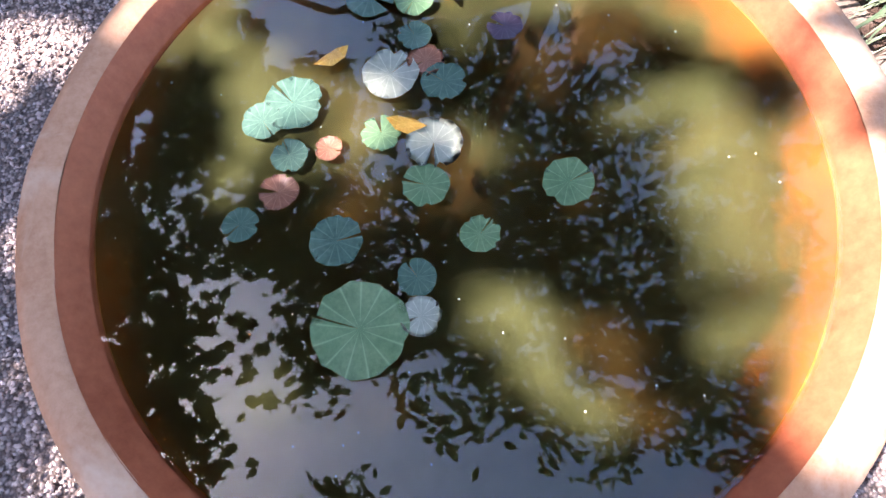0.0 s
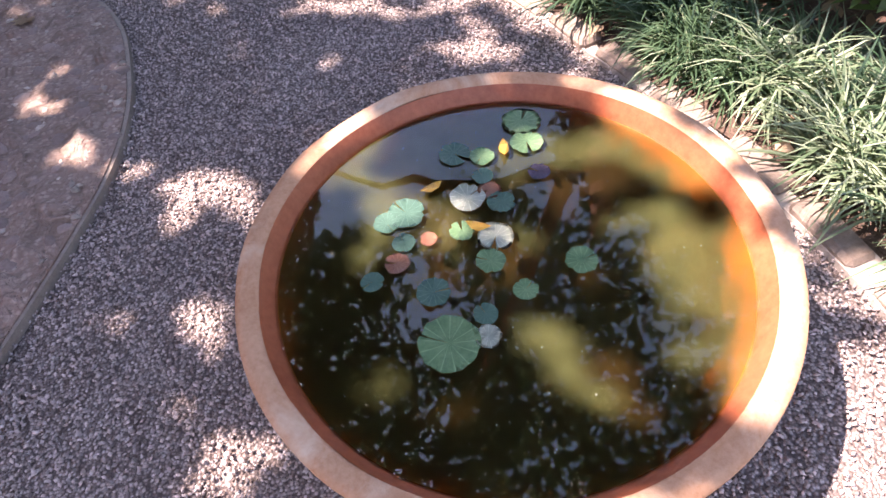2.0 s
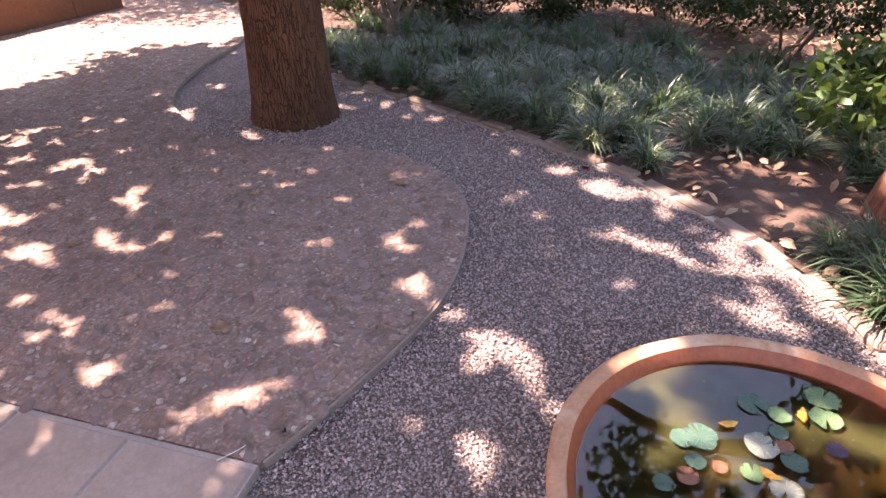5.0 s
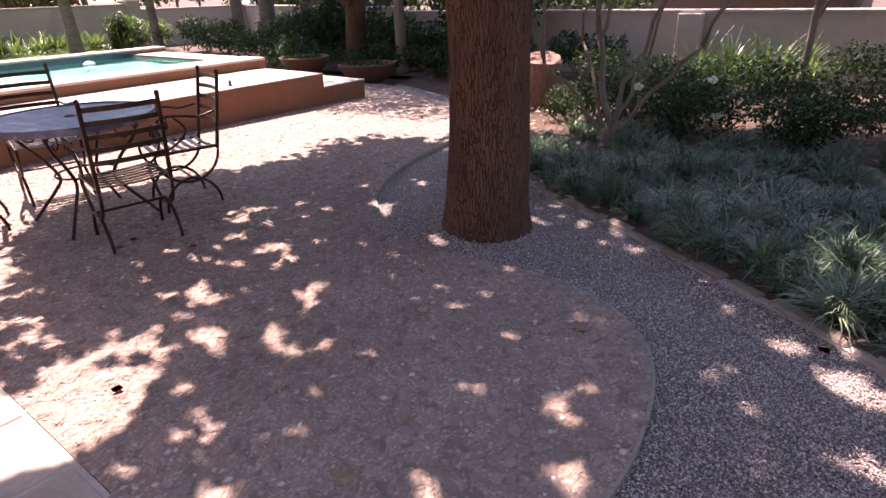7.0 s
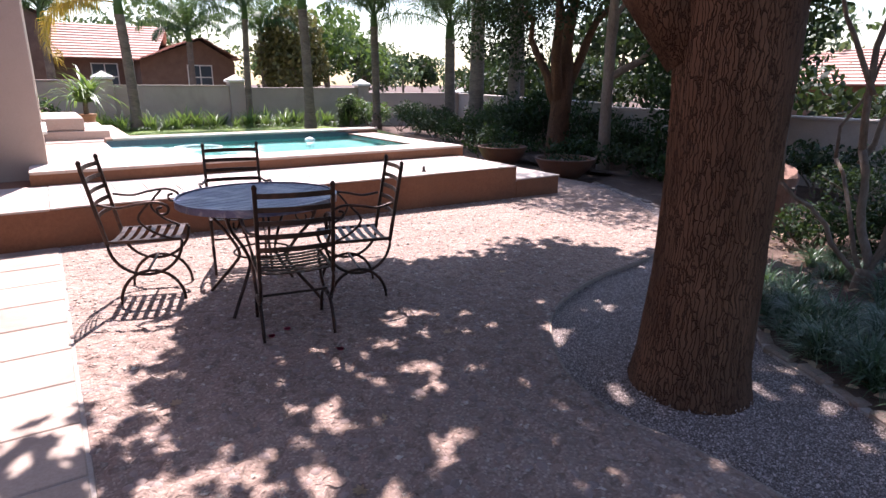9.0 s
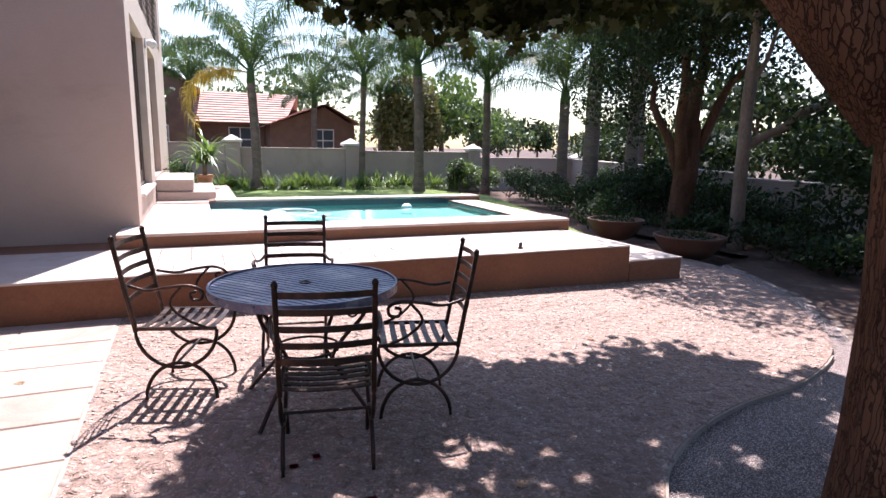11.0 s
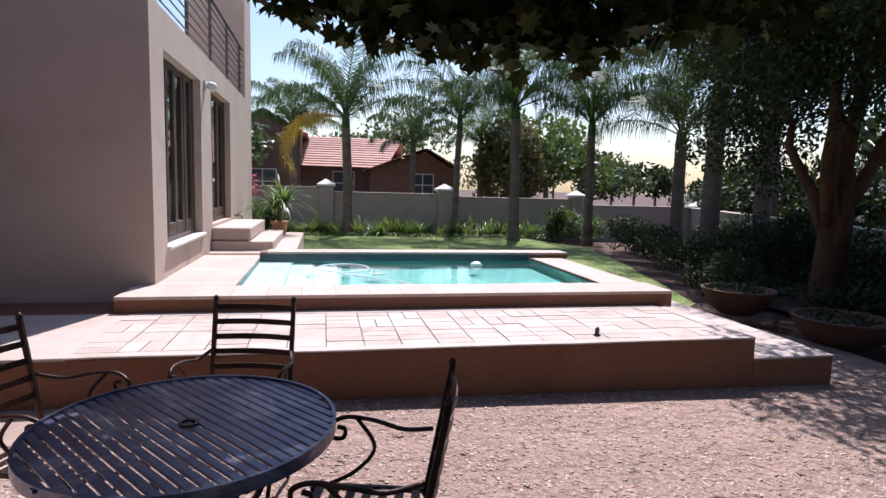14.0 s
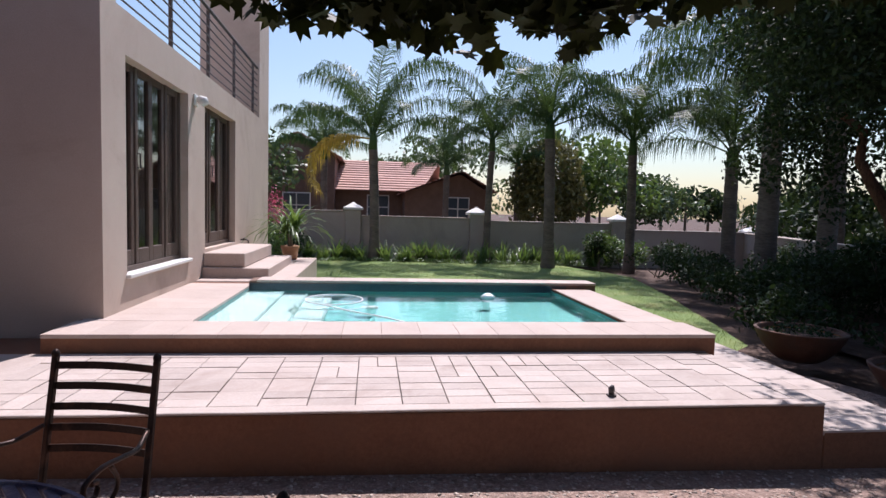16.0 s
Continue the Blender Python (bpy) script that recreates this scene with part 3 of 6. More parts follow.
# trodden, uneven cast of the slab beside the path
gx_, gy_ = np.meshgrid(np.arange(-0.93, 2.4, 0.024), np.arange(2.94, 6.6, 0.024))
inner = inside(slab_poly, gx_, gy_)
depth_ok = inner.copy()
for dx, dy in ((0.03, 0), (-0.03, 0), (0, 0.03), (0, -0.03)):
    depth_ok &= inside(slab_poly, gx_ + dx, gy_ + dy)
gz_ = np.empty(gx_.shape)
for i in range(gx_.shape[0]):
    for j in range(gx_.shape[1]):
        q = Vector((gx_[i, j], gy_[i, j], 0.0))
        h = 0.024 * noise.noise(q * 12) + 0.011 * noise.noise(q * 25 + Vector((3, 5, 1))) + 0.003
        gz_[i, j] = rise(q.x, q.y) + (max(-0.006, h) if depth_ok[i, j] else -0.006)
idx = np.arange(gx_.size).reshape(gx_.shape)
quads = np.stack([idx[:-1, :-1], idx[:-1, 1:], idx[1:, 1:], idx[1:, :-1]], -1).reshape(-1, 4)
quads = quads[depth_ok.ravel()[quads].any(1) & inner.ravel()[quads].all(1)]
cast = new("rough_cast", np_mesh("rough_cast", np.stack([gx_.ravel(), gy_.ravel(), gz_.ravel()], 1), quads, M_SLAB, True))
cast.parent = slab
tagged(cast, "uneven trodden concrete with dents")

lumps = RNG.uniform(0, 1, (2600, 2)) * (3.4, 4.2) + (-0.95, 2.95)
lumps = lumps[inside(slab_poly, lumps[:, 0], lumps[:, 1])]
me = scatter("slab_lumps", np.column_stack([lumps, levels(lumps[:, 0], lumps[:, 1]) - 0.004]), RNG.uniform(0.010, 0.034, len(lumps)), COBBLE, COBBLE_T, M_COBBLE, RNG, 0.10, np.array([1.15, 1.0, 0.75]))
me.polygons.foreach_set("use_smooth", [True] * len(me.polygons))
tagged(new("slab_lumps", me), "low rough lumps cast in the patio concrete", "concrete", "", "stuff")
n = 24000
ax_, ay_ = RNG.uniform(-0.95, 4.2, n), RNG.uniform(2.9, 8.6, n)
keep = inside(slab_poly, ax_, ay_) & (RNG.uniform(0, 1, n) < np.clip(0.12 * ay_ - 0.35, 0.22, 0.7))
ax_, ay_ = ax_[keep], ay_[keep]
sz = RNG.uniform(0.006, 0.02, len(ax_))
agg = scatter("aggregate_stones", np.stack([ax_, ay_, levels(ax_, ay_) - 0.001], 1), sz, STONE, STONE_T, M_SLAB_STONE, RNG, 0.2, np.array([1.3, 0.9, 0.42]))
tagged(new("aggregate_stones", agg), "worn river stones standing out of the patio concrete", "stones", "", "stuff")

# sandstone paving west of the slab
bm = bmesh.new()
box(bm, -9.0, -0.955, 3.22, 8.608, -0.09, -0.003)
grade(bm, 0.8)
paving = single("paving", bm, M_JOINT, "pale sandstone paving with dark joints beside the house", "paving", "structure")
paver = bmesh.new()
box(paver, -0.305, 0.305, -0.198, 0.198, -0.03, 0.0, 0.006)
paver_me = finish(paver, "paving_stone", M_SANDSTONE)
for j in range(14):
    for i in range(9):
        ob = new("paving_stone", paver_me)
        ob.parent = paving
        ob.matrix_basis = pose(-1.277 - 0.62 * i, 3.425 + 0.406 * j, 0.002 + 0.003 * random.random() + rise(-1.0, 3.425 + 0.406 * j), 1.7 if j > 2 else 0)

# soil of the border and its kerb
bed_poly = [(v.x + 0.02, v.y - 0.02) for v in kerb_line] + [(7.0, 9.5), (6.9, 12.4), (13.5, 22), (13.5, -6), (-3, -6)]
sheet("border_soil", bed_poly, -0.01, M_SOIL, "dark mulched soil of the planted border", "soil", 0.5, 0.03)
bm = bmesh.new()
strip(bm, [(v.x + 0.02, v.y - 0.02, -0.05) for v in kerb_line], 0.09, 0.06)
kerb = single("kerb", bm, M_JOINT, "low kerb of weathered stone blocks along the border", "kerb", "structure")
block = bmesh.new()
box(block, -0.10, 0.10, -0.042, 0.042, -0.06, -0.006, 0.012)
block_me = finish(block, "kerb_stone", M_KERB)
acc, last_q = 0.0, kerb_line[0]
for q in kerb_line[1:]:
    acc += (q - last_q).length
    if acc >= 0.222:
        acc = 0.0
        d = q - last_q
        ob = new("kerb_stone", block_me)
        ob.parent = kerb
        ob.matrix_basis = pose(q.x + 0.02, q.y - 0.02, random.uniform(-0.008, 0.012), random.uniform(-3, 3), random.uniform(-3, 3), math.degrees(math.atan2(d.y, d.x)) + random.uniform(-5, 5))
    last_q = q

# ---- pool terrace ----
TZ, CZ, TY, CY = 0.455, 0.597, 8.61, 9.92
bm = bmesh.new()
box(bm, -9.0, 4.03, TY, 10.5, -0.09, TZ - 0.014, 0.008)
terrace = single("terrace", bm, M_OCHRE, "raised terrace with ochre plastered front", "terrace", "structure")
bm = bmesh.new()
box(bm, 4.033, 4.79, TY + 0.003, 11.0, -0.09, 0.273, 0.008)
step = single("terrace_step", bm, M_OCHRE, "low plastered side step of the terrace", "step", "structure")


bm = bmesh.new()
box(bm, -0.98, 4.02, TY + 0.006, CY - 0.004, TZ - 0.02, TZ - 0.009)
part("joint_bed", bm, M_JOINT_DARK, terrace, "dark sanded joints between the pavers")


def paver_mesh(w, d, material, name="paver", gap=0.0032):
    b = bmesh.new()
    box(b, -w / 2 + gap, w / 2 - gap, -d / 2 + gap, d / 2 - gap, -0.03, 0.0, 0.002)
    return finish(b, name, material)


sq, half_x, half_y = paver_mesh(0.27, 0.27, M_TERRACE), paver_mesh(0.27, 0.135, M_TERRACE), paver_mesh(0.135, 0.27, M_TERRACE)
nx = 18
for i in range(nx):
    for j in range(4):
        cx, cy = 3.75 - 0.2705 * i, TY + 0.235 + 0.2705 * j
        rnd = random.Random(i * 31 + j)
        opts = [((sq, 0, 0),), ((half_x, 0, -0.0676), (half_x, 0, 0.0676)), ((half_y, -0.0676, 0), (half_y, 0.0676, 0))][rnd.choice((0, 1, 1, 1, 1, 2))]
        for me, dx, dy in opts:
            ob = new("paver", me)
            ob.parent = terrace
            ob.matrix_basis = pose(cx + dx, cy + dy, TZ + rnd.uniform(-0.003, 0.002), 0, 0, rnd.uniform(-0.6, 0.6))
side_me = paver_mesh(0.14, 0.27, M_TERRACE)
for k, (y0, y1) in enumerate(((TY - 0.004, TY + 0.098), (TY + 1.183, CY - 0.005))):
    bm = bmesh.new()
    box(bm, -0.98, 4.028, y0, y1, TZ - 0.0135, TZ + 0.001, 0.004)
    for c in [-0.98 + 0.2 * q for q in range(1, 25)]:
        bmesh.ops.bisect_plane(bm, geom=bm.verts[:] + bm.edges[:] + bm.faces[:], plane_co=(c, 0, 0), plane_no=(1, 0, 0))
    for v in bm.verts:
        if k == 0 and v.co.y < TY + 0.05:
            v.co += Vector((0, 0.004, 0.004)) * noise.noise(Vector((v.co.x * 2.2, 3.1, 0)))
    part("edging", bm, M_TERRACE, terrace, "worn mortar edging along the pavers")
for j in range(7):
    ob = new("paver", side_me)
    ob.parent = terrace
    ob.matrix_basis = pose(3.957, TY + 0.135 + 0.2705 * j, TZ + 0.001)
bm = bmesh.new()
box(bm, -9.0, -0.985, TY + 0.002, CY - 0.003, TZ - 0.028, TZ - 0.001, 0.004)
part("plain_paving", bm, M_TERRACE, terrace)
for j in range(9):
    for i in range(3):
        ob = new("paver", sq)
        ob.parent = step
        ob.matrix_basis = pose(4.165 + 0.2525 * i, TY + 0.137 + 0.2705 * j, 0.28 + 0.001 * i)

# pool with its raised surround
PX0, PX1, PY0, PY1 = -0.22, 3.58, 10.45, 12.72
bm = bmesh.new()
box(bm, -1.12, 4.12, CY, PY0 - 0.001, -0.05, CZ - 0.008, 0.006)
box(bm, -1.12, PX0, PY0, 13.05, -0.05, CZ - 0.008)
box(bm, PX1, 4.05, PY0, PY1 - 0.002, -0.05, CZ - 0.008)
surround = single("pool_surround", bm, M_OCHRE, "raised plastered pool surround with terracotta-coloured face", "pool surround", "structure")
bm = bmesh.new()
box(bm, PX0 + 0.002, 4.18, PY1, 13.05, -0.05, 0.657, 0.006)
part("rear_wall", bm, M_BRICK, surround, "raised brick wall behind the pool")
bm = bmesh.new()
box(bm, PX0 + 0.002, PX1 + 0.2, PY1 - 0.012, PY1 - 0.002, 0.40, 0.625)
part("waterline_tiles", bm, M_TILE, surround, "dark glazed tile band above the water")
cop_me, cop_side = paver_mesh(0.308, 0.53, M_COPING, "coping_stone", 0.001), paver_mesh(0.47, 0.305, M_COPING, "coping_stone", 0.001)
cop_rear, cop_left = paver_mesh(0.308, 0.34, M_COPING, "coping_stone", 0.001), paver_mesh(0.88, 0.305, M_COPING, "coping_stone", 0.001)
for i in range(17):
    ob = new("coping_stone", cop_me)
    ob.parent = surround
    ob.matrix_basis = pose(3.965 - 0.308 * i, (CY + PY0) / 2 - 0.005, CZ)
for j in range(7):
    ob = new("coping_stone", cop_side)
    ob.parent = surround
    ob.matrix_basis = pose(3.82, PY0 + 0.155 + 0.305 * j, CZ)
for j in range(8):
    ob = new("coping_stone", cop_left)
    ob.parent = surround
    ob.matrix_basis = pose(-0.655, PY0 + 0.155 + 0.305 * j, CZ)
for i in range(14):
    ob = new("coping_stone", cop_rear)
    ob.parent = surround
    ob.matrix_basis = pose(4.03 - 0.308 * i, 12.885, 0.665)
bm = bmesh.new()
WX0, WX1, WY0 = PX0, PX1, PY0
PX0, PX1, PY0 = PX0 + 0.005, PX1 - 0.005, PY0 + 0.005
for quad in (((PX0, PY0, 0.02), (PX1, PY0, 0.02), (PX1, PY1, 0.02), (PX0, PY1, 0.02)),
             ((PX0, PY0, 0.02), (PX0, PY0, CZ - 0.03), (PX1, PY0, CZ - 0.03), (PX1, PY0, 0.02)),
             ((PX1, PY0, 0.02), (PX1, PY0, CZ - 0.03), (PX1, PY1, CZ - 0.03), (PX1, PY1, 0.02)),
             ((PX0, PY1 - 0.014, 0.02), (PX1, PY1 - 0.014, 0.02), (PX1, PY1 - 0.014, 0.40), (PX0, PY1 - 0.014, 0.40)),
             ((PX0, PY0, 0.02), (PX0, PY1, 0.02), (PX0, PY1, CZ - 0.03), (PX0, PY0, CZ - 0.03))):
    bm.faces.new([bm.verts.new(q) for q in quad])
pool = single("swimming_pool", bm, M_POOL, "turquoise swimming pool basin full of clear water", "pool", "structure")
for i, (x1, z) in enumerate(((0.22, 0.40), (0.50, 0.28), (0.80, 0.16))):
    bm = bmesh.new()
    box(bm, PX0 + 0.003, x1, PY0 + 0.003, PY1 - 0.02, 0.022, z, 0.02)
    part("pool_step", bm, M_POOL_STEP, pool, "pale underwater step")
bm = bmesh.new()
bm.faces.new([bm.verts.new(q) for q in ((PX0 + 0.001, PY0 + 0.001, 0.562), (PX1 - 0.001, PY0 + 0.001, 0.562), (PX1 - 0.001, PY1 - 0.015, 0.562), (PX0 + 0.001, PY1 - 0.015, 0.562))])
wtr = part("water", bm, M_POOL_WATER, pool, "clear rippling pool water")
level_water(wtr)

# lawn
lawn_poly = [(-3.0, 18.3), (-0.9, 18.3), (-0.9, 13.06), (4.18, 13.06), (4.10, 11.0), (4.9, 11.02), (5.6, 11.6), (6.0, 13.0), (6.7, 15.5), (7.4, 18.6), (6.6, 21.2), (2.0, 21.9), (-3.0, 22.0)]
sheet("lawn", lawn_poly, 0.10, M_LAWN, "sunlit mown green lawn behind the pool", "lawn", 0.6, 0.02)
n = 45000
lx, ly = RNG.uniform(-1.5, 7.4, n), RNG.uniform(11.0, 22, n)
keep = inside(lawn_poly, lx, ly)
lx, ly = lx[keep], ly[keep]
blade = [(-0.06, 0, 0), (0.06, 0, 0), (0.15, 0.25, 1)]
me = scatter("blades", np.stack([lx, ly, np.full(len(lx), 0.095)], 1), RNG.uniform(0.03, 0.06, len(lx)), blade, [(0, 1, 2)], M_BLADE, RNG, 0.35)
tagged(new("grass", me), "short green grass blades of the lawn", "grass", "", "stuff")

# ---- house ----
HX, HY0, HY1 = -0.95, 10.54, 18.2
W1, W2 = (11.02, 12.80, 0.91, 2.97), (13.50, 15.22, 0.97, 3.00)
bm = bmesh.new()
for y0, y1, z0, z1 in ((HY0 + 0.3, W1[0], 0, 3.27), (W1[0], W1[1], 0, W1[2]), (W1[0], W1[1], W1[3], 3.27), (W1[1], W2[0], 0, 3.27), (W2[0], W2[1], 0, W2[2]),
                       (W2[0], W2[1], W2[3], 3.27), (W2[1], 17.2, 0, 3.27)):
    box(bm, HX - 0.28, HX, y0, y1, z0 - 0.09, z1)
house_side = single("wall_east", bm, M_PLASTER, "beige plastered house wall with tall timber glazed openings", "wall", "structure")
bm = bmesh.new()
box(bm, -10.0, HX, HY0, HY0 + 0.3, -0.09, 6.2)
single("wall_south", bm, M_PLASTER, "tall beige plastered house end wall in shade", "wall", "structure")
# Added wall, never in view: keeps western sky light off the south wall.
bm = bmesh.new()
box(bm, -3.3, -3.0, 3.5, HY0 - 0.003, -0.09, 4.5)
single("wall_annex", bm, M_OCHRE, "added unseen ochre wall that blocks sky light from the patio", "wall", "structure")
bm = bmesh.new()
box(bm, -10.0, HX, 17.2, HY1, -0.09, 3.2)
box(bm, -2.05, HX, 17.2, HY1, 3.2, 6.4)
single("wall_north", bm, M_PLASTER, "tall beige plastered house block beyond the balcony", "wall", "structure")
bm = bmesh.new()
box(bm, -10.0, HX - 0.282, HY0 + 0.3, 17.2, 3.05, 3.2)
single("balcony_floor", bm, M_PLASTER, "concrete balcony floor over the glazed rooms", "balcony", "structure")
bm = bmesh.new()
box(bm, -10.0, -9.8, HY0 + 0.3, 17.2, -0.09, 3.2)
single("wall_west", bm, M_PLASTER, "plain beige house wall", "wall", "structure")
# The room's lack of light is put into its floor and wall colour.
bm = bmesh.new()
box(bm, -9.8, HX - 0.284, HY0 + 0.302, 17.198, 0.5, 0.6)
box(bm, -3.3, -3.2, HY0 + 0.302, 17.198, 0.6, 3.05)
single("floor_indoor", bm, M_RECESS_SHADE, "room floor and inner wall behind the glazing, painted dark as unlit", "floor", "structure")


def glazed(name, w, panels, label):
    y0, y1, z0, z1 = w
    root = tagged(new(name), label, "window", "", "structure")
    bm = bmesh.new()
    for b in ((y0, y0 + 0.06, z0, z1), (y1 - 0.06, y1, z0, z1), (y0 + 0.06, y1 - 0.06, z1 - 0.07, z1), (y0 + 0.06, y1 - 0.06, z0, z0 + 0.05)):
        box(bm, HX - 0.20, HX - 0.09, *b, 0.004)
    part("window_frame", bm, M_WOOD, root, "dark stained timber frame")
    pw = (y1 - y0 - 0.12) / panels
    for i in range(panels):
        a, b = y0 + 0.06 + pw * i + 0.003, y0 + 0.06 + pw * (i + 1) - 0.003
        off = 0.012 * (i % 2)
        bm = bmesh.new()
        for q in ((a, a + 0.07, z0 + 0.052, z1 - 0.072), (b - 0.07, b, z0 + 0.052, z1 - 0.072), (a + 0.07, b - 0.07, z1 - 0.16, z1 - 0.072), (a + 0.07, b - 0.07, z0 + 0.052, z0 + 0.20)):
            box(bm, HX - 0.165 + off, HX - 0.115 + off, *q, 0.006)
        sash = part("sash", bm, M_WOOD, root)
        bm = bmesh.new()
        box(bm, HX - 0.146 + off, HX - 0.138 + off, a + 0.068, b - 0.068, z0 + 0.198, z1 - 0.158)
        pane = part("pane", bm, M_GLASS, sash, "dark reflecting glass pane")
        pane.visible_shadow = False
        if i == 1:
            bm = bmesh.new()
            tube(bm, [(HX - 0.10, a + 0.035, z0 + 1.0), (HX - 0.07, a + 0.035, z0 + 1.0), (HX - 0.07, a + 0.035, z0 + 1.14), (HX - 0.10, a + 0.035, z0 + 1.14)], 0.008, 6)
            part("door_handle", bm, M_STEEL, sash, "dark steel pull handle")
    bm = bmesh.new()
    for k in range(16):
        y = y0 + 0.1 + (y1 - y0 - 0.2) * k / 15
        if k < 5 or k > 11:
            tube(bm, [(HX - 0.45, y, z0 + 0.05), (HX - 0.45, y + 0.01, z1 - 0.1)], 0.05, 6)
    part("curtain", bm, M_CURTAIN, root, "gathered brown curtain behind the glass", True)
    return root


win = glazed("window_1", W1, 4, "tall dark timber folding window with glass panes")
bm = bmesh.new()
box(bm, HX - 0.085, HX + 0.045, W1[0] - 0.03, W1[1] + 0.03, W1[2] - 0.035, W1[2] + 0.004, 0.008)
part("window_sill", bm, M_WHITE, win, "white painted sill")
glazed("door_1", W2, 3, "tall dark timber folding door above stone steps")

for x1, z0, z1, y0, y1, nm in ((-0.42, 0.745, 0.93, 13.42, 15.5, "upper"), (-0.10, 0.60, 0.74, 13.36, 15.6, "lower")):
    bm = bmesh.new()
    box(bm, HX + 0.001, x1, y0, y1, z0 - (0.2 if nm == "lower" else 0.0), z1, 0.012)
    single("door_step", bm, M_COPING, "sandstone step up to the timber door", "step", "structure", smooth=False)
bm = bmesh.new()
box(bm, HX, 0.22, 13.06, 16.7, 0.0, 0.605, 0.012)
single("door_landing", bm, M_COPING, "sandstone landing below the door steps", "landing", "structure")

rail = thing("balcony_railing", "dark steel balcony railing with horizontal rods", "railing", (HX - 0.07, 0, 3.27))
for k in range(5):
    y = HY0 + 0.38 + k * 1.5
    bm = bmesh.new()
    box(bm, -0.02, 0.02, y - 0.02, y + 0.02, 0.0, 0.98, 0.004)
    part("post", bm, M_STEEL, rail)
for k in range(8):
    z = 0.10 + 0.12 * k
    bm = bmesh.new()
    tube(bm, [(0.024, HY0 + 0.302, z), (0.024, 17.19, z)], 0.009 if k < 7 else 0.022, 8)
    part("rod" if k < 7 else "handrail", bm, M_STEEL, rail)

lamp = thing("wall_lamp", "white bulkhead lamp on the house wall", "lamp", (HX, 13.05, 2.80))
bm = bmesh.new()
box(bm, 0.001, 0.03, -0.06, 0.06, -0.02, 0.12, 0.008)
part("base_plate", bm, M_WHITE, lamp)
bm = bmesh.new()
tube(bm, [(0.03, 0, 0.05), (0.07, 0, 0.055), (0.11, 0, 0.045), (0.14, 0, 0.0)], [0.03, 0.055, 0.06, 0.045], 12)
part("shade", bm, M_WHITE, lamp, "rounded hood", True)
tap = thing("garden_tap", "small metal garden tap on the house wall", "tap", (HX, 15.6, 0.99))
bm = bmesh.new()
tube(bm, [(0.001, 0, 0), (0.10, 0, 0), (0.13, 0, -0.02), (0.13, 0, -0.06)], 0.012, 8)
part("spout", bm, M_STEEL, tap, "", True)
bm = bmesh.new()
box(bm, 0.05, 0.075, -0.035, 0.035, 0.012, 0.03, 0.003)
part("handle", bm, M_STEEL, tap)

# ---- boundary walls ----
def wall_run(name, a, b, top, label, pillars=()):
    d = Vector((b[0] - a[0], b[1] - a[1], 0))
    ang = math.degrees(math.atan2(d.y, d.x))
    bm = bmesh.new()
    box(bm, 0, d.length, -0.11, 0.11, -0.09, top - 0.05, 0.006)
    box(bm, 0, d.length, -0.14, 0.14, top - 0.05, top, 0.01)
    ob = single(name, bm, M_BWALL, label, "wall", "structure")
    ob.matrix_basis = pose(a[0], a[1], 0, 0, 0, ang)
    return ob


LW = "smooth beige plastered garden boundary wall with coping"
wall_run("boundary_wall_1", (-9, 23.5), (0.45, 23.3), 1.50, LW)
wall_run("boundary_wall_2", (0.92, 23.3), (4.2, 23.1), 1.37, LW)
wall_run("boundary_wall_3", (4.66, 23.1), (8.75, 23.1), 1.30, LW)
wall_run("boundary_wall_4", (9.15, 23.1), (13.3, 22.8), 1.12, LW)
wall_run("boundary_wall_5", (13.2, 22.75), (9.0, 11.5), 1.10, LW)
wall_run("boundary_wall_6", (9.0, 11.5), (8.1, -3.0), 1.02, LW)


def pillar(at, top, w=0.46):
    root = thing("gate_pillar", "square plastered wall pillar with a white pyramid cap", "pillar", at, group="wall pillars")
    bm = bmesh.new()
    box(bm, -w / 2, w / 2, -w / 2, w / 2, -0.09, top - 0.24, 0.012)
    part("shaft", bm, M_BWALL, root)
    bm = bmesh.new()
    c = w / 2 + 0.06
    box(bm, -c, c, -c, c, top - 0.24, top - 0.17, 0.01)
    lo = [bm.verts.new((x, y, top - 0.169)) for x, y in ((-c, -c), (c, -c), (c, c), (-c, c))]
    tip = bm.verts.new((0, 0, top))
    for i in range(4):
        bm.faces.new((lo[i], lo[(i + 1) % 4], tip))
    part("cap", bm, M_CAP, root, "white pyramid cap")


pillar((0.685, 23.3, 0), 1.76)
pillar((4.43, 23.1, 0), 1.70)
pillar((8.95, 23.05, 0), 1.60, 0.40)
pillar((13.3, 22.8, 0), 1.32, 0.36)
for y in (2.2, 5.2, 8.2):
    bm = bmesh.new()
    x = 8.1 + (y + 3) * 0.9 / 14.5 - 0.16
    box(bm, x - 0.1, x + 0.04, y - 0.18, y + 0.18, -0.09, 0.97, 0.01)
    single("wall_buttress", bm, M_BWALL, "flat plastered buttress on the boundary wall", "buttress", "structure")


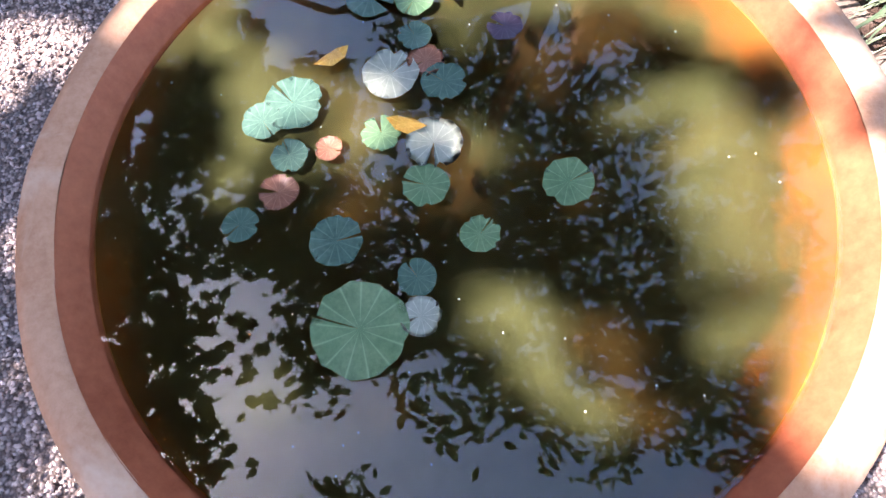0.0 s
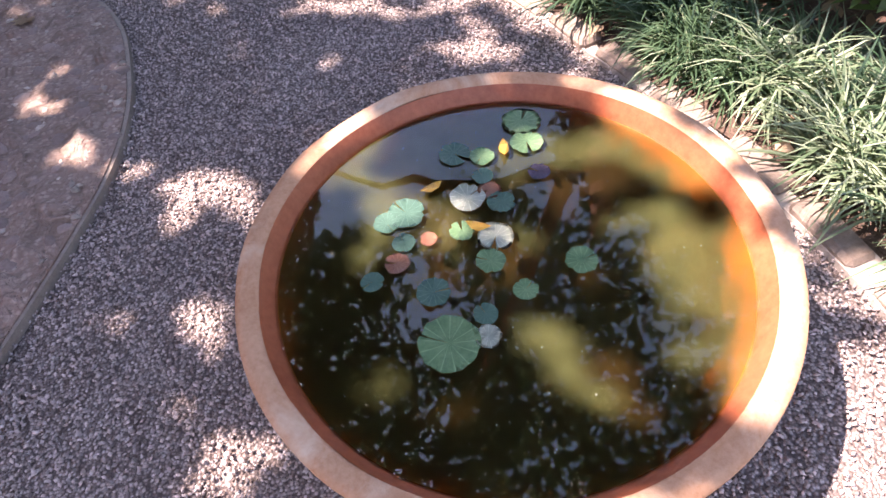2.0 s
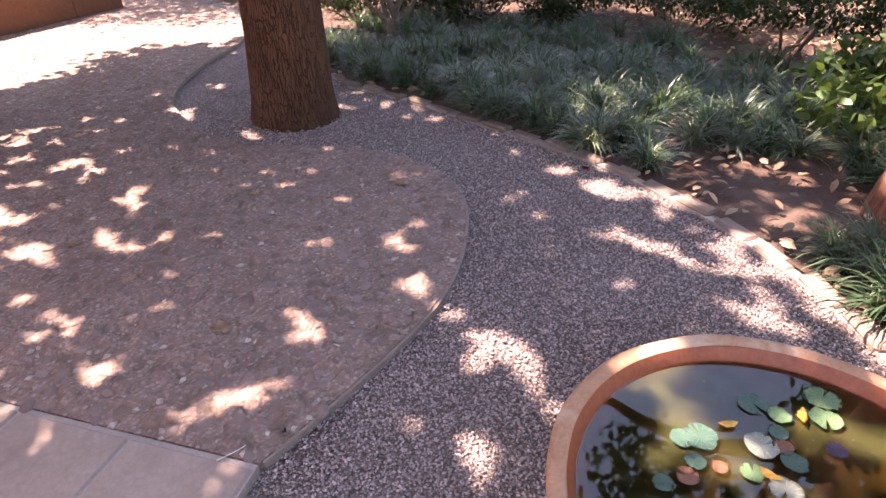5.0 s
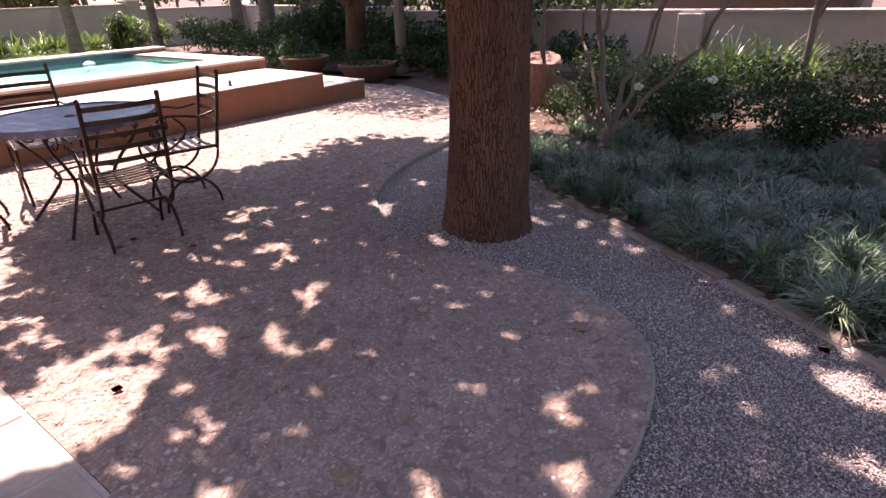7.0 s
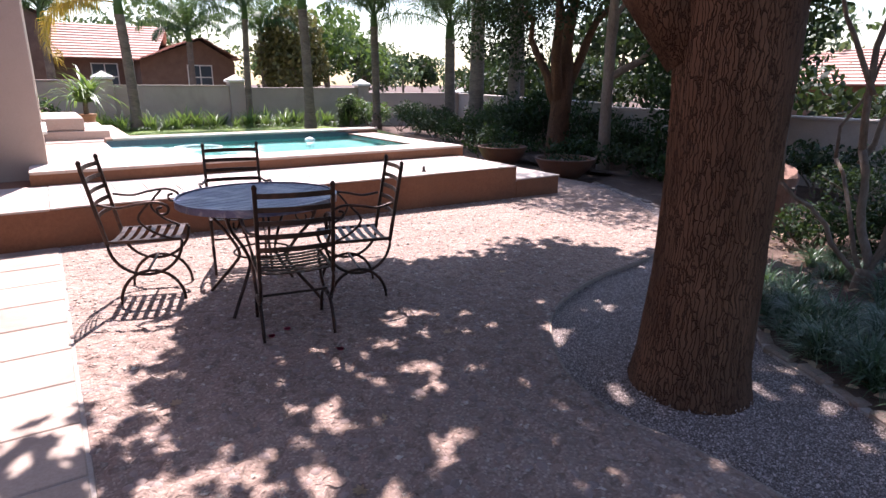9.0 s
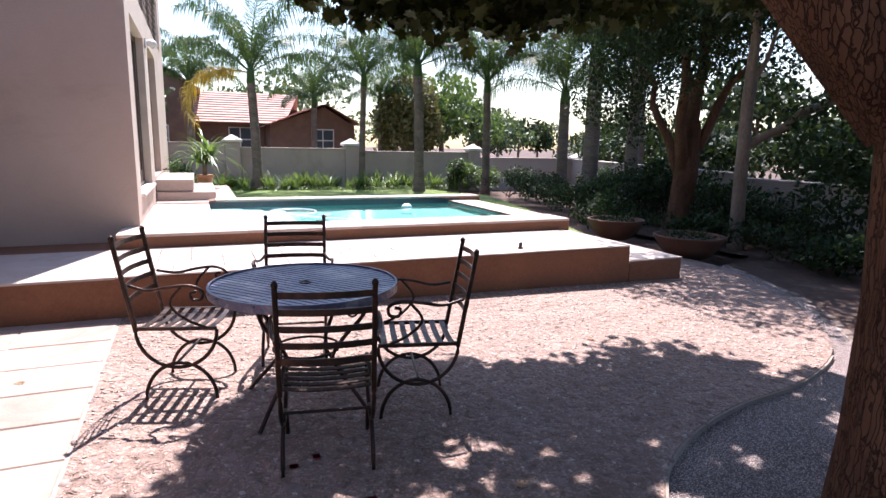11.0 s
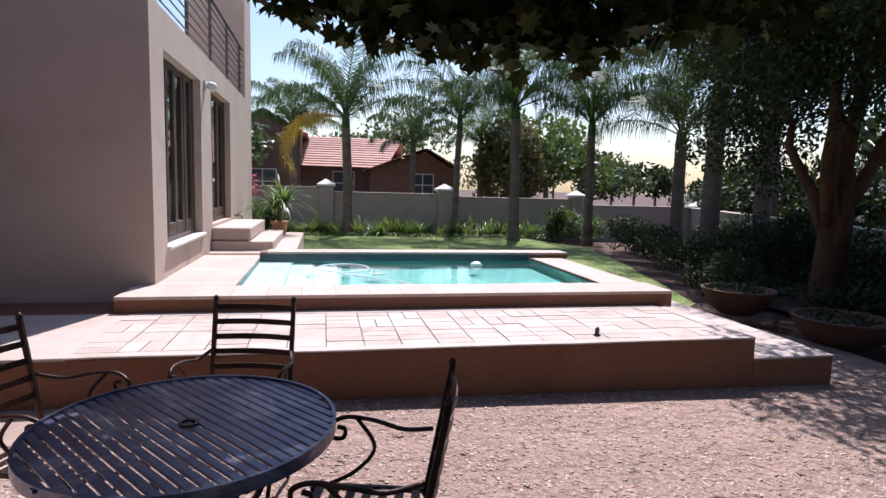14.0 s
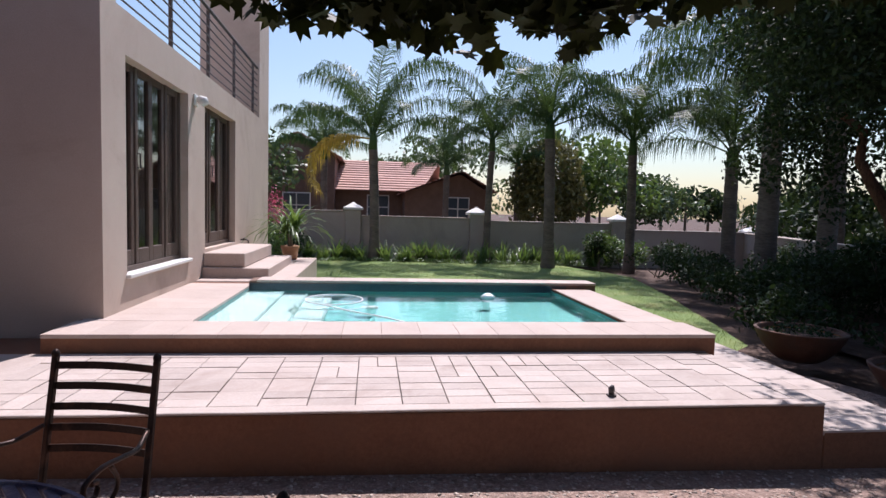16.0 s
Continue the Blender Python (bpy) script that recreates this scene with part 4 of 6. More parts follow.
# ---- neighbours' houses ----
def tiled_roof(root, a, b, ridge_a, ridge_b, rows):
    """One pitch from the eave a-b up to the ridge, as courses that overlap."""
    a, b, ra, rb = (Vector(v) for v in (a, b, ridge_a, ridge_b))
    nrm = (b - a).cross(ra - a).normalized()
    if nrm.z < 0:
        nrm = -nrm
    for r in range(rows):
        t0, t1 = r / rows, min(1, (r + 1.25) / rows)
        bm = bmesh.new()
        lo0, lo1 = a.lerp(ra, t0) + nrm * 0.05, b.lerp(rb, t0) + nrm * 0.05
        hi0, hi1 = a.lerp(ra, t1), b.lerp(rb, t1)
        q = [bm.verts.new(v) for v in (lo0, lo1, hi1, hi0, lo0 - nrm * 0.05, lo1 - nrm * 0.05)]
        bm.faces.new(q[:4]), bm.faces.new((q[4], q[5], q[1], q[0]))
        part("tile_course", bm, M_ROOF, root)


def neighbour():
    root = thing("neighbour_house", "brick house with red tiled roof beyond the wall", "house")
    for x0, x1, y0, z, gable in ((-0.4, 2.6, 32.0, 2.45, None), (2.6, 6.3, 30.0, 2.30, (4.95, 3.12)), (-3.6, -0.4, 31.2, 3.80, (-1.95, 4.66))):
        bm = bmesh.new()
        if gable:
            front, back = ([bm.verts.new((x, y, q)) for x, q in ((x0, -0.09), (x1, -0.09), (x1, z), (gable[0], gable[1]), (x0, z))] for y in (y0, 38.0))
            bm.faces.new(front), bm.faces.new(back[::-1])
            for k in range(5):
                bm.faces.new((front[k], back[k], back[(k + 1) % 5], front[(k + 1) % 5]))
        else:
            box(bm, x0, x1, y0, 38.0, -0.09, z)
        part("wall", bm, M_BRICK, root)
    roof = new("roof")
    roof.parent = root
    tiled_roof(roof, (-0.5, 31.5, 2.36), (3.4, 31.5, 2.36), (-0.3, 35.0, 3.95), (4.6, 35.0, 3.95), 13)
    tiled_roof(roof, (-0.5, 38.5, 2.36), (5.0, 38.5, 2.36), (-0.3, 35.0, 3.95), (4.6, 35.0, 3.95), 4)
    tiled_roof(roof, (2.35, 29.6, 2.20), (2.35, 38.0, 2.20), (4.95, 29.6, 3.22), (4.95, 38.0, 3.22), 10)
    tiled_roof(roof, (6.5, 29.6, 2.36), (6.5, 38.0, 2.36), (4.95, 29.6, 3.22), (4.95, 38.0, 3.22), 10)
    tiled_roof(roof, (-0.1, 30.9, 3.70), (-0.1, 38.2, 3.70), (-1.95, 30.9, 4.76), (-1.95, 38.2, 4.76), 8)
    tiled_roof(roof, (-3.9, 30.9, 3.62), (-3.9, 38.2, 3.62), (-1.95, 30.9, 4.76), (-1.95, 38.2, 4.76), 8)
    for x, z0, z1, w, y in ((4.85, 1.15, 2.15, 1.0, 29.98), (-2.0, 1.1, 2.2, 1.2, 31.18), (1.5, 1.1, 2.2, 1.0, 31.98)):
        bm = bmesh.new()
        box(bm, x - w / 2, x + w / 2, y - 0.04, y + 0.01, z0, z1, 0.01)
        wn = part("window", bm, M_WHITE, root, "white framed window")
        for k in range(2):
            for j in range(2):
                bm = bmesh.new()
                xa, za = x - w / 2 + 0.05 + k * (w / 2 - 0.025), z0 + 0.05 + j * ((z1 - z0) / 2 - 0.025)
                box(bm, xa, xa + w / 2 - 0.075, y - 0.05, y - 0.041, za, za + (z1 - z0) / 2 - 0.075)
                part("pane", bm, M_TILE, wn)


neighbour()
root = thing("east_neighbour_house", "pale house with red tiled roof over the wall", "house")
bm = bmesh.new()
box(bm, 22, 30, 4, 18, -0.09, 1.55)
part("wall", bm, M_BRICK, root)
roof = new("roof")
roof.parent = root
tiled_roof(roof, (21.5, 3.5, 1.5), (21.5, 18.5, 1.5), (26, 7.5, 2.9), (26, 14.5, 2.9), 12)
tiled_roof(roof, (21.5, 3.5, 1.5), (30.5, 3.5, 1.5), (26, 7.5, 2.9), (26, 7.5, 2.9), 8)
tiled_roof(roof, (30.5, 18.5, 1.5), (21.5, 18.5, 1.5), (26, 14.5, 2.9), (26, 14.5, 2.9), 8)


# ---- terracotta bowls ----
def bowl(at, r, h, label, wet=True):
    root = thing("water_bowl" if wet else "planter_bowl", label, "bowl", at, group="" if wet else "planted bowls")
    bm = bmesh.new()
    prof = [(r * 0.45, 0.0), (r * 0.62, h * 0.16), (r * 0.80, h * 0.45), (r * 0.93, h * 0.78), (r * 0.985, h * 0.93), (r * 1.0, h * 0.965), (r * 0.995, h * 0.99), (r * 0.968, h),
            (r * 0.93, h * 0.998), (r * 0.912, h * 0.98)]
    lathe(bm, [(0.001, 0.0)] + prof, 96)
    for v in bm.verts:
        v.co += 0.0035 * noise.noise_vector(v.co * 6)
    # Planter bowls take the clay with shade painted into its colour.
    part("shell", bm, M_CLAY if wet else M_CLAY_SHADED, root, "weathered terracotta shell with rolled rim", True)
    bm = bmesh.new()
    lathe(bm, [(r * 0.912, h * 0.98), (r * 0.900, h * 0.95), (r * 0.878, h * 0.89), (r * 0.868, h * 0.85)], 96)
    part("inner_lip", bm, M_CLAY_IN if wet else M_CLAY_SHADED, root, "red glazed inner lip", True)
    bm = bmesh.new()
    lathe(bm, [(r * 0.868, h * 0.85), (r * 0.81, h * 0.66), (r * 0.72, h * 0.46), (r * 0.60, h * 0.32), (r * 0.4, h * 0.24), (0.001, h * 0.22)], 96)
    part("lining", bm, M_CLAY_WET, root, "orange wet clay below the waterline, painted darker with depth", True)
    return root


BX, BY = -0.938, 1.958
b1 = bowl((BX, BY, -0.035), 0.496, 0.328, "large round terracotta bowl filled with pond water")
bm = bmesh.new()
bm.faces.new([bm.verts.new((0.429 * math.cos(2 * math.pi * k / 96), 0.429 * math.sin(2 * math.pi * k / 96), 0.279)) for k in range(96)])
mk = part("cloudy_layer", bm, M_MURK, b1, "cloudy olive water below the surface")
level_water(mk)
bm = bmesh.new()
bm.faces.new([bm.verts.new((0.4325 * math.cos(2 * math.pi * k / 96), 0.4325 * math.sin(2 * math.pi * k / 96), 0.288)) for k in range(96)])
wtr = part("water", bm, M_BOWL_WATER, b1, "dark still pond water")
level_water(wtr)
WZ = -0.035 + 0.288


def lily(x, y, r, material, label, notch, seed, curl=0.06, lift=0.0):
    """A round leaf with a notch, a ragged edge and a raised rim."""
    rng = random.Random(seed)
    bm = bmesh.new()
    c = bm.verts.new((0, 0, 0.002))
    rings, n, gap = [], 30, rng.choice((0.03, 0.06, 0.16))
    for f in (0.35, 0.7, 1.0):
        ring = []
        for k in range(n + 1):
            a = radians(notch) + gap + (2 * math.pi - 2 * gap) * k / n
            rr = r * f * (1 + (rng.uniform(-0.06, 0.05) if f == 1 else 0))
            if f == 1 and rng.random() < 0.06:
                rr *= 0.82
            ring.append(bm.verts.new((rr * math.cos(a), rr * math.sin(a), 0.002 + curl * r * f ** 3 * (0.5 + 0.5 * math.sin(3 * a + seed)) + 0.004 * r * math.cos(9 * a))))
        rings.append(ring)
    for k in range(n):
        bm.faces.new((c, rings[0][k], rings[0][k + 1]))
        for a, b in zip(rings, rings[1:]):
            bm.faces.new((a[k], b[k], b[k + 1], a[k + 1]))
    bmesh.ops.solidify(bm, geom=bm.faces[:], thickness=0.0012)
    ob = single("lily_pad", bm, material, label, "lily pad", group="lily pads on the bowl", smooth=True)
    ob.matrix_basis = pose(x, y, WZ + 0.0015 + lift)
    return ob


LG, LT, LP = "round green lily pad floating on the bowl", "dull teal lily pad floating on the water", "pale sun-bleached lily pad with a ragged edge"
PADS = ((-0.79, 2.124, 0.038, "t", 30), (-0.805, 2.165, 0.026, "t", 200), (-0.784, 1.998, 0.036, "p", 300), (-0.813, 1.936, 0.028, "t", 40), (-0.776, 1.950, 0.024, "r", 100), (-0.863, 2.026, 0.025, "g", 0),
        (-0.893, 1.968, 0.035, "p", 160), (-0.945, 1.990, 0.028, "g", 60), (-0.862, 2.14, 0.023, "t", 10), (-0.866, 2.092, 0.017, "r", 240), (-0.907, 2.16, 0.024, "r", 70), (-0.936, 2.21, 0.022, "t", 120),
        (-0.985, 2.105, 0.031, "t", 270), (-1.051, 2.025, 0.022, "t", 20), (-1.095, 2.031, 0.023, "p", 90), (-0.985, 1.831, 0.030, "g", 280), (-1.02, 1.945, 0.023, "g", 310),
        (-0.754, 1.841, 0.023, "u", 50), (-0.598, 1.835, 0.042, "g", 330), (-0.664, 1.842, 0.035, "g", 180))
MORE = ((-0.655, 1.998, 0.034, "t", 220), (-0.678, 1.943, 0.026, "g", 140), (-0.735, 1.955, 0.022, "t", 15))
KINDS = {"t": (M_PAD_TEAL, LT), "g": (M_PAD, LG), "p": (M_PAD_PALE, LP), "r": (M_PAD_RUST, "rust-brown dying lily pad on the water"), "u": (M_PAD_PURPLE, "dark purple underside of a small lily pad")}
for k, (x, y, r, kind, notch) in enumerate(PADS + MORE):
    lily(x, y, r, *KINDS[kind], notch, k, 0.10 if kind in "rp" else 0.05, 0.0004 * (k % 4))
lily(-1.092, 2.098, 0.053, M_PAD, "largest green lily pad split along its middle", 60, 91, 0.07, 0.002)
for x, y, rz in ((-0.741, 2.062, 20), (-0.672, 1.893, 80), (-0.862, 1.995, 150)):
    bm = bmesh.new()
    pts = [(0, -0.024), (0.010, -0.010), (0.011, 0.006), (0.0, 0.028), (-0.010, 0.008), (-0.009, -0.012)]
    vs = [bm.verts.new((a, b, 0.003 + 0.012 * abs(b) / 0.028)) for a, b in pts]
    bm.faces.new(vs)
    bmesh.ops.solidify(bm, geom=bm.faces[:], thickness=0.001)
    ob = single("fallen_leaf", bm, M_PAD_YELLOW, "small yellow-orange leaf floating on the bowl", "leaf", group="leaves on the bowl")
    ob.matrix_basis = pose(x, y, WZ + 0.001, 0, 0, rz)
bm = bmesh.new()
for k in range(60):
    a, r = random.uniform(0, 6.28), 0.39 * math.sqrt(random.random())
    box(bm, BX + r * math.cos(a), BX + r * math.cos(a) + 0.0022, BY + r * math.sin(a), BY + r * math.sin(a) + 0.0016, WZ, WZ + 0.001)
tagged(new("floating_specks", finish(bm, "floating_specks", M_PAD_PALE)), "pale specks of debris on the water", "debris", "", "stuff")

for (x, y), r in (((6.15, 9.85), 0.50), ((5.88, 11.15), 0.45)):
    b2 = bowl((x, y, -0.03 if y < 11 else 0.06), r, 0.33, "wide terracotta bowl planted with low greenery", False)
    bm = bmesh.new()
    lathe(bm, [(r * 0.87, 0.27), (r * 0.5, 0.28), (0.001, 0.275)], 40)
    part("soil", bm, M_SOIL, b2)
    pl = cloud(RNG, [(0, 0, 0.30, r * 0.75, r * 0.75, 0.09)], 500)
    ob = new("foliage", scatter("plants", pl, RNG.uniform(0.03, 0.06, 500), OVAL, OVAL_T, M_SHRUB, RNG, 0.7))
    ob.parent = b2
    tagged(ob, kind="stuff")


# ---- table and chairs ----
def garden_table(at, r, h):
    root = thing("garden_table", "round dark wrought-iron table with a slatted top", "table", at)
    bm = bmesh.new()
    ring = [(r * math.cos(2 * math.pi * k / 64), r * math.sin(2 * math.pi * k / 64), h - 0.016) for k in range(65)]
    strip(bm, ring, 0.012, 0.045)
    part("rim", bm, M_TABLE, root)
    n = 25
    for k in range(n):
        y = -r + (k + 0.5) * 2 * r / n
        half = math.sqrt(max(r * r - y * y, 0.001)) - 0.005
        bm = bmesh.new()
        box(bm, -half, half, y - 0.0155, y + 0.0155, h - 0.012, h - 0.002, 0.002)
        ob = part("slat", bm, M_TABLE, root)
        ob.matrix_basis = pose(0, 0, 0.0, 0, 0, -52)
    bm = bmesh.new()
    lathe(bm, [(0.022, h - 0.03), (0.022, h + 0.004), (0.034, h + 0.004), (0.034, h - 0.002)], 20)
    part("parasol_ring", bm, M_IRON, root)
    for k in range(4):
        a = radians(45 + 90 * k)
        c, s = math.cos(a), math.sin(a)
        prof = [(0.40, h - 0.03), (0.36, h - 0.14), (0.24, h - 0.28), (0.17, h - 0.40), (0.22, 0.22), (0.34, 0.09), (0.41, 0.012)]
        line = smooth_line([(q[0] * c, q[0] * s, q[1]) for q in prof], 5)
        bm = bmesh.new()
        tube(bm, line, 0.011, 8)
        part("leg", bm, M_IRON, root, "", True)
        bm = bmesh.new()
        sp = [(0.30 + 0.075 * math.cos(t) * (1 - t / 9), h - 0.12 + 0.075 * math.sin(t) * (1 - t / 9)) for t in (0.4 * i for i in range(18))]
        tube(bm, [(q[0] * c, q[0] * s, q[1]) for q in sp], 0.006, 6)
        part("scroll", bm, M_IRON, root, "", True)
    bm = bmesh.new()
    tube(bm, [(0.18 * math.cos(t), 0.18 * math.sin(t), 0.335) for t in (2 * math.pi * k / 24 for k in range(25))], 0.007, 6)
    part("stretcher_ring", bm, M_IRON, root, "", True)
    return root


garden_table((0.165, 6.70, rise(0.165, 6.70) - 0.004), 0.495, 0.705)


def iron_chair(at, rz):
    """Faces local +y; its back stands at y = 0."""
    root = thing("garden_chair", "brown wrought-iron armchair with curved slats and hooped legs", "chair", at, rz, "chairs round the table")
    sz, dep, w, LEANS = 0.415, 0.43, 0.20, 0.09
    for s in (-1, 1):
        x = s * w
        bm = bmesh.new()
        box(bm, x - 0.011, x + 0.011, -0.011, 0.011, sz - 0.02, 0.90, 0.003)
        for v in bm.verts:
            v.co.y -= LEANS * (v.co.z - sz) / 0.5
        part("back_post", bm, M_IRON, root)
        bm = bmesh.new()
        lathe(bm, [(0.002, 0.892), (0.014, 0.900), (0.015, 0.912), (0.008, 0.924), (0.001, 0.927)], 12, (x, -0.087))
        part("finial", bm, M_IRON, root, "", True)
        # hoop under the seat, and the hoop that stands on the ground
        rad = dep / 2
        bm = bmesh.new()
        tube(bm, [(x, rad - rad * math.cos(t), sz - 0.01 - 0.215 * math.sin(t)) for t in (math.pi * k / 18 for k in range(19))], 0.0105, 8)
        part("upper_hoop", bm, M_IRON, root, "", True)
        bm = bmesh.new()
        tube(bm, [(x, rad + 0.01 - (rad - 0.025) * math.cos(t), 0.004 + 0.212 * math.sin(t)) for t in (math.pi * k / 18 for k in range(19))], 0.0105, 8)
        part("leg_hoop", bm, M_IRON, root, "", True)
        bm = bmesh.new()
        box(bm, x - 0.010, x + 0.010, 0.0, dep, sz - 0.012, sz + 0.008, 0.003)
        part("side_rail", bm, M_IRON, root)
        bm = bmesh.new()
        arm = smooth_line([(x, -0.02, 0.655), (x + s * 0.03, 0.09, 0.635), (x + s * 0.05, 0.20, 0.655), (x + s * 0.05, 0.31, 0.665), (x + s * 0.04, 0.375, 0.635), (x + s * 0.04, 0.37, 0.59),
                           (x + s * 0.04, 0.325, 0.585), (x + s * 0.04, 0.315, 0.62), (x + s * 0.04, 0.345, 0.63)], 5)
        tube(bm, arm, 0.009, 8)
        part("armrest", bm, M_IRON, root, "scrolled armrest", True)
        bm = bmesh.new()
        tube(bm, smooth_line([(x + s * 0.05, 0.27, 0.66), (x + s * 0.03, 0.20, 0.56), (x + s * 0.01, 0.27, 0.47), (x, 0.38, sz)], 6), 0.008, 8)
        part("arm_support", bm, M_IRON, root, "", True)
    for z in (0.865, 0.79, 0.715, 0.64, 0.565):
        bm = bmesh.new()
        back = -LEANS * (z - sz) / 0.5
        pts = [(w * math.sin(t), back - 0.028 * math.cos(1.57 * math.sin(t)), z) for t in (-1.5708 + math.pi * k / 10 for k in range(11))]
        prev = None
        for q in pts:
            ring = [bm.verts.new((q[0], q[1] + dy, q[2] + dz)) for dy, dz in ((-0.003, -0.014), (0.003, -0.014), (0.003, 0.014), (-0.003, 0.014))]
            if prev:
                for k in range(4):
                    bm.faces.new((prev[k], prev[(k + 1) % 4], ring[(k + 1) % 4], ring[k]))
            prev = ring
        part("back_slat", bm, M_IRON, root)
    for k in range(7):
        y = 0.035 + k * 0.06
        bm = bmesh.new()
        pts = [(w * (j / 5 - 1), y, sz + 0.004 - 0.014 * math.cos(1.57 * (j / 5 - 1))) for j in range(11)]
        strip(bm, pts, 0.032, 0.005)
        part("seat_slat", bm, M_IRON, root)
    bm = bmesh.new()
    tube(bm, [(-w, dep / 2, 0.222), (w, dep / 2, 0.222)], 0.008, 8)
    part("stretcher", bm, M_IRON, root)
    return root


chair = iron_chair((0.125, 5.935, rise(0.12, 5.9)), -11)
for x, y, rz in ((0.255, 7.65, 169), (0.95, 6.48, 76), (-0.645, 7.20, -107)):
    copy_thing(chair, pose(x, y, rise(x, y), 0, 0, rz))


# ---- trees ----
def branchy(bm, start, end, r0, r1, seed, sag=0.0, n=6):
    rng = random.Random(seed)
    a, b = Vector(start), Vector(end)
    ln = (b - a).length
    pts = [a.lerp(b, t) + Vector((rng.uniform(-1, 1), rng.uniform(-1, 1), rng.uniform(-0.5, 1) + sag * math.sin(3.14 * t) * 4)) * ln * 0.035 * (1 if 0 < k < n else 0) for k, t in ((k, k / n) for k in range(n + 1))]
    tube(bm, pts, [r0 + (r1 - r0) * k / n for k in range(n + 1)], 8)


def bole(bm, line, radii, n=22, ridge=0.05, seed=0):
    """A trunk with buttress swell and ridged bark."""
    line = smooth_line(line, 4)
    m = len(line) - 1
    rr = []
    for i in range(len(line)):
        t = i / m * (len(radii) - 1)
        k = min(int(t), len(radii) - 2)
        rr.append(radii[k] + (radii[k + 1] - radii[k]) * (t - k))
    start = len(bm.verts)
    tube(bm, line, rr, n)
    bm.verts.ensure_lookup_table()
    for v in bm.verts[start:]:
        ax = min(line, key=lambda q: abs(q.z - v.co.z))
        d = Vector((v.co.x - ax.x, v.co.y - ax.y, 0))
        v.co += d * ridge * noise.noise(Vector((d.x * 14, d.y * 14, v.co.z * 1.2 + seed)))


def leafed_tree(name, label, trunk_line, radii, limbs, blobs, count, size, template, tris, bark, leaf, tilt=0.7, hollow=0.3, seed=1, gaps=None):
    root = thing(name, label, "tree", trunk_line[0])
    o = Vector(trunk_line[0])
    loc = lambda q: tuple(Vector(q) - o)
    bm = bmesh.new()
    bole(bm, [loc(q) for q in trunk_line], radii, seed=seed)
    part("trunk", bm, bark, root, "", True)
    for k, (a, b, r0, r1) in enumerate(limbs):
        bm = bmesh.new()
        branchy(bm, loc(a), loc(b), r0, r1, seed * 50 + k, 0.3)
        part("limb", bm, bark, root, "", True)
    rng = np.random.default_rng(seed)
    pl = cloud(rng, [(*loc(b[:3]), *b[3:]) for b in blobs], count, hollow)
    if gaps:
        pl = np.array([q for q in pl if gaps(*(Vector(q) + o))])
        count = len(pl)
    ob = new("crown", scatter("crown", pl, rng.uniform(size * 0.65, size * 1.25, count), template, tris, leaf, rng, tilt))
    ob.parent = root
    return root


def gaps(x, y, z):
    """Open chinks that run through the canopy along the sunlight, wider about the bowl."""
    a, b = x - 0.20 * z, y - 0.56 * z
    if ((a + 0.90) / 0.36) ** 2 + ((b - 4.74) / 0.30) ** 2 < 1:
        return False
    open_sky = ((a + 1.00) / 0.75) ** 2 + ((b - 1.12) / 0.46) ** 2 < 1
    thin = ((a + 1.05) / 0.75) ** 2 + ((b - 1.35) / 0.50) ** 2 < 1
    bright = ((a + 0.75) / 0.6) ** 2 + ((b - 4.8) / 0.36) ** 2 < 1 or ((a - 0.5) / 0.52) ** 2 + ((b - 1.5 - 0.6 * a) / 0.26) ** 2 < 1 or ((a - 2.0) / 0.5) ** 2 + ((b - 2.2) / 0.45) ** 2 < 1
    g = noise.noise(Vector((a * 8.6, b * 8.6, 8.3))) + 0.5 * noise.noise(Vector((a * 17, b * 17, 5.1)))
    return g < (-0.38 if open_sky else -0.14 if thin or bright else 0.42 if a > 2.3 else 0.09)


# shade tree over the patio
T1 = (1.70, 4.50)
rng = random.Random(5)
blobs, fringe = [], []
for k in range(130):
    x, y = rng.uniform(-0.6, 4.7), rng.uniform(2.6, 8.1)
    z = 2.75 + 0.25 * rng.random() + 2.9 * rng.random() ** 1.1
    if (x - 2.0) ** 2 / 7.5 + (y - 5.4) ** 2 / 8.5 > 1.0 or (z < 3.6 and math.hypot(x - T1[0], y - T1[1]) < 1.6):
        continue
    if x > 1.2 and y < 2.6 + 0.42 * (x + 0.9) and z < 5.2:
        continue
    blobs.append((x, y, z + 0.25, rng.uniform(0.5, 0.8), rng.uniform(0.5, 0.8), rng.uniform(0.28, 0.45)))
# Extra crown layers, added beyond view to block sky and shade the border.
blobs += [(b[0], b[1], b[2] + 1.6, b[3], b[4], b[5]) for b in blobs[::2] if b[2] < 4.4]
blobs += [(1.0, 4.9, 4.2, 0.7, 0.6, 0.4), (1.3, 5.2, 4.9, 0.6, 0.6, 0.4), (0.7, 4.3, 3.7, 0.5, 0.5, 0.3), (4.4, 5.7, 5.4, 0.9, 0.8, 0.5), (5.2, 6.3, 5.8, 0.9, 0.9, 0.5), (4.7, 7.0, 5.6, 0.9, 0.8, 0.5), (5.7, 7.2, 6.1, 0.9, 0.9, 0.5), (6.2, 6.2, 6.2, 0.9, 0.9, 0.5), (5.4, 5.3, 6.0, 0.8, 0.8, 0.5), (6.4, 8.0, 6.3, 0.9, 0.8, 0.5)]
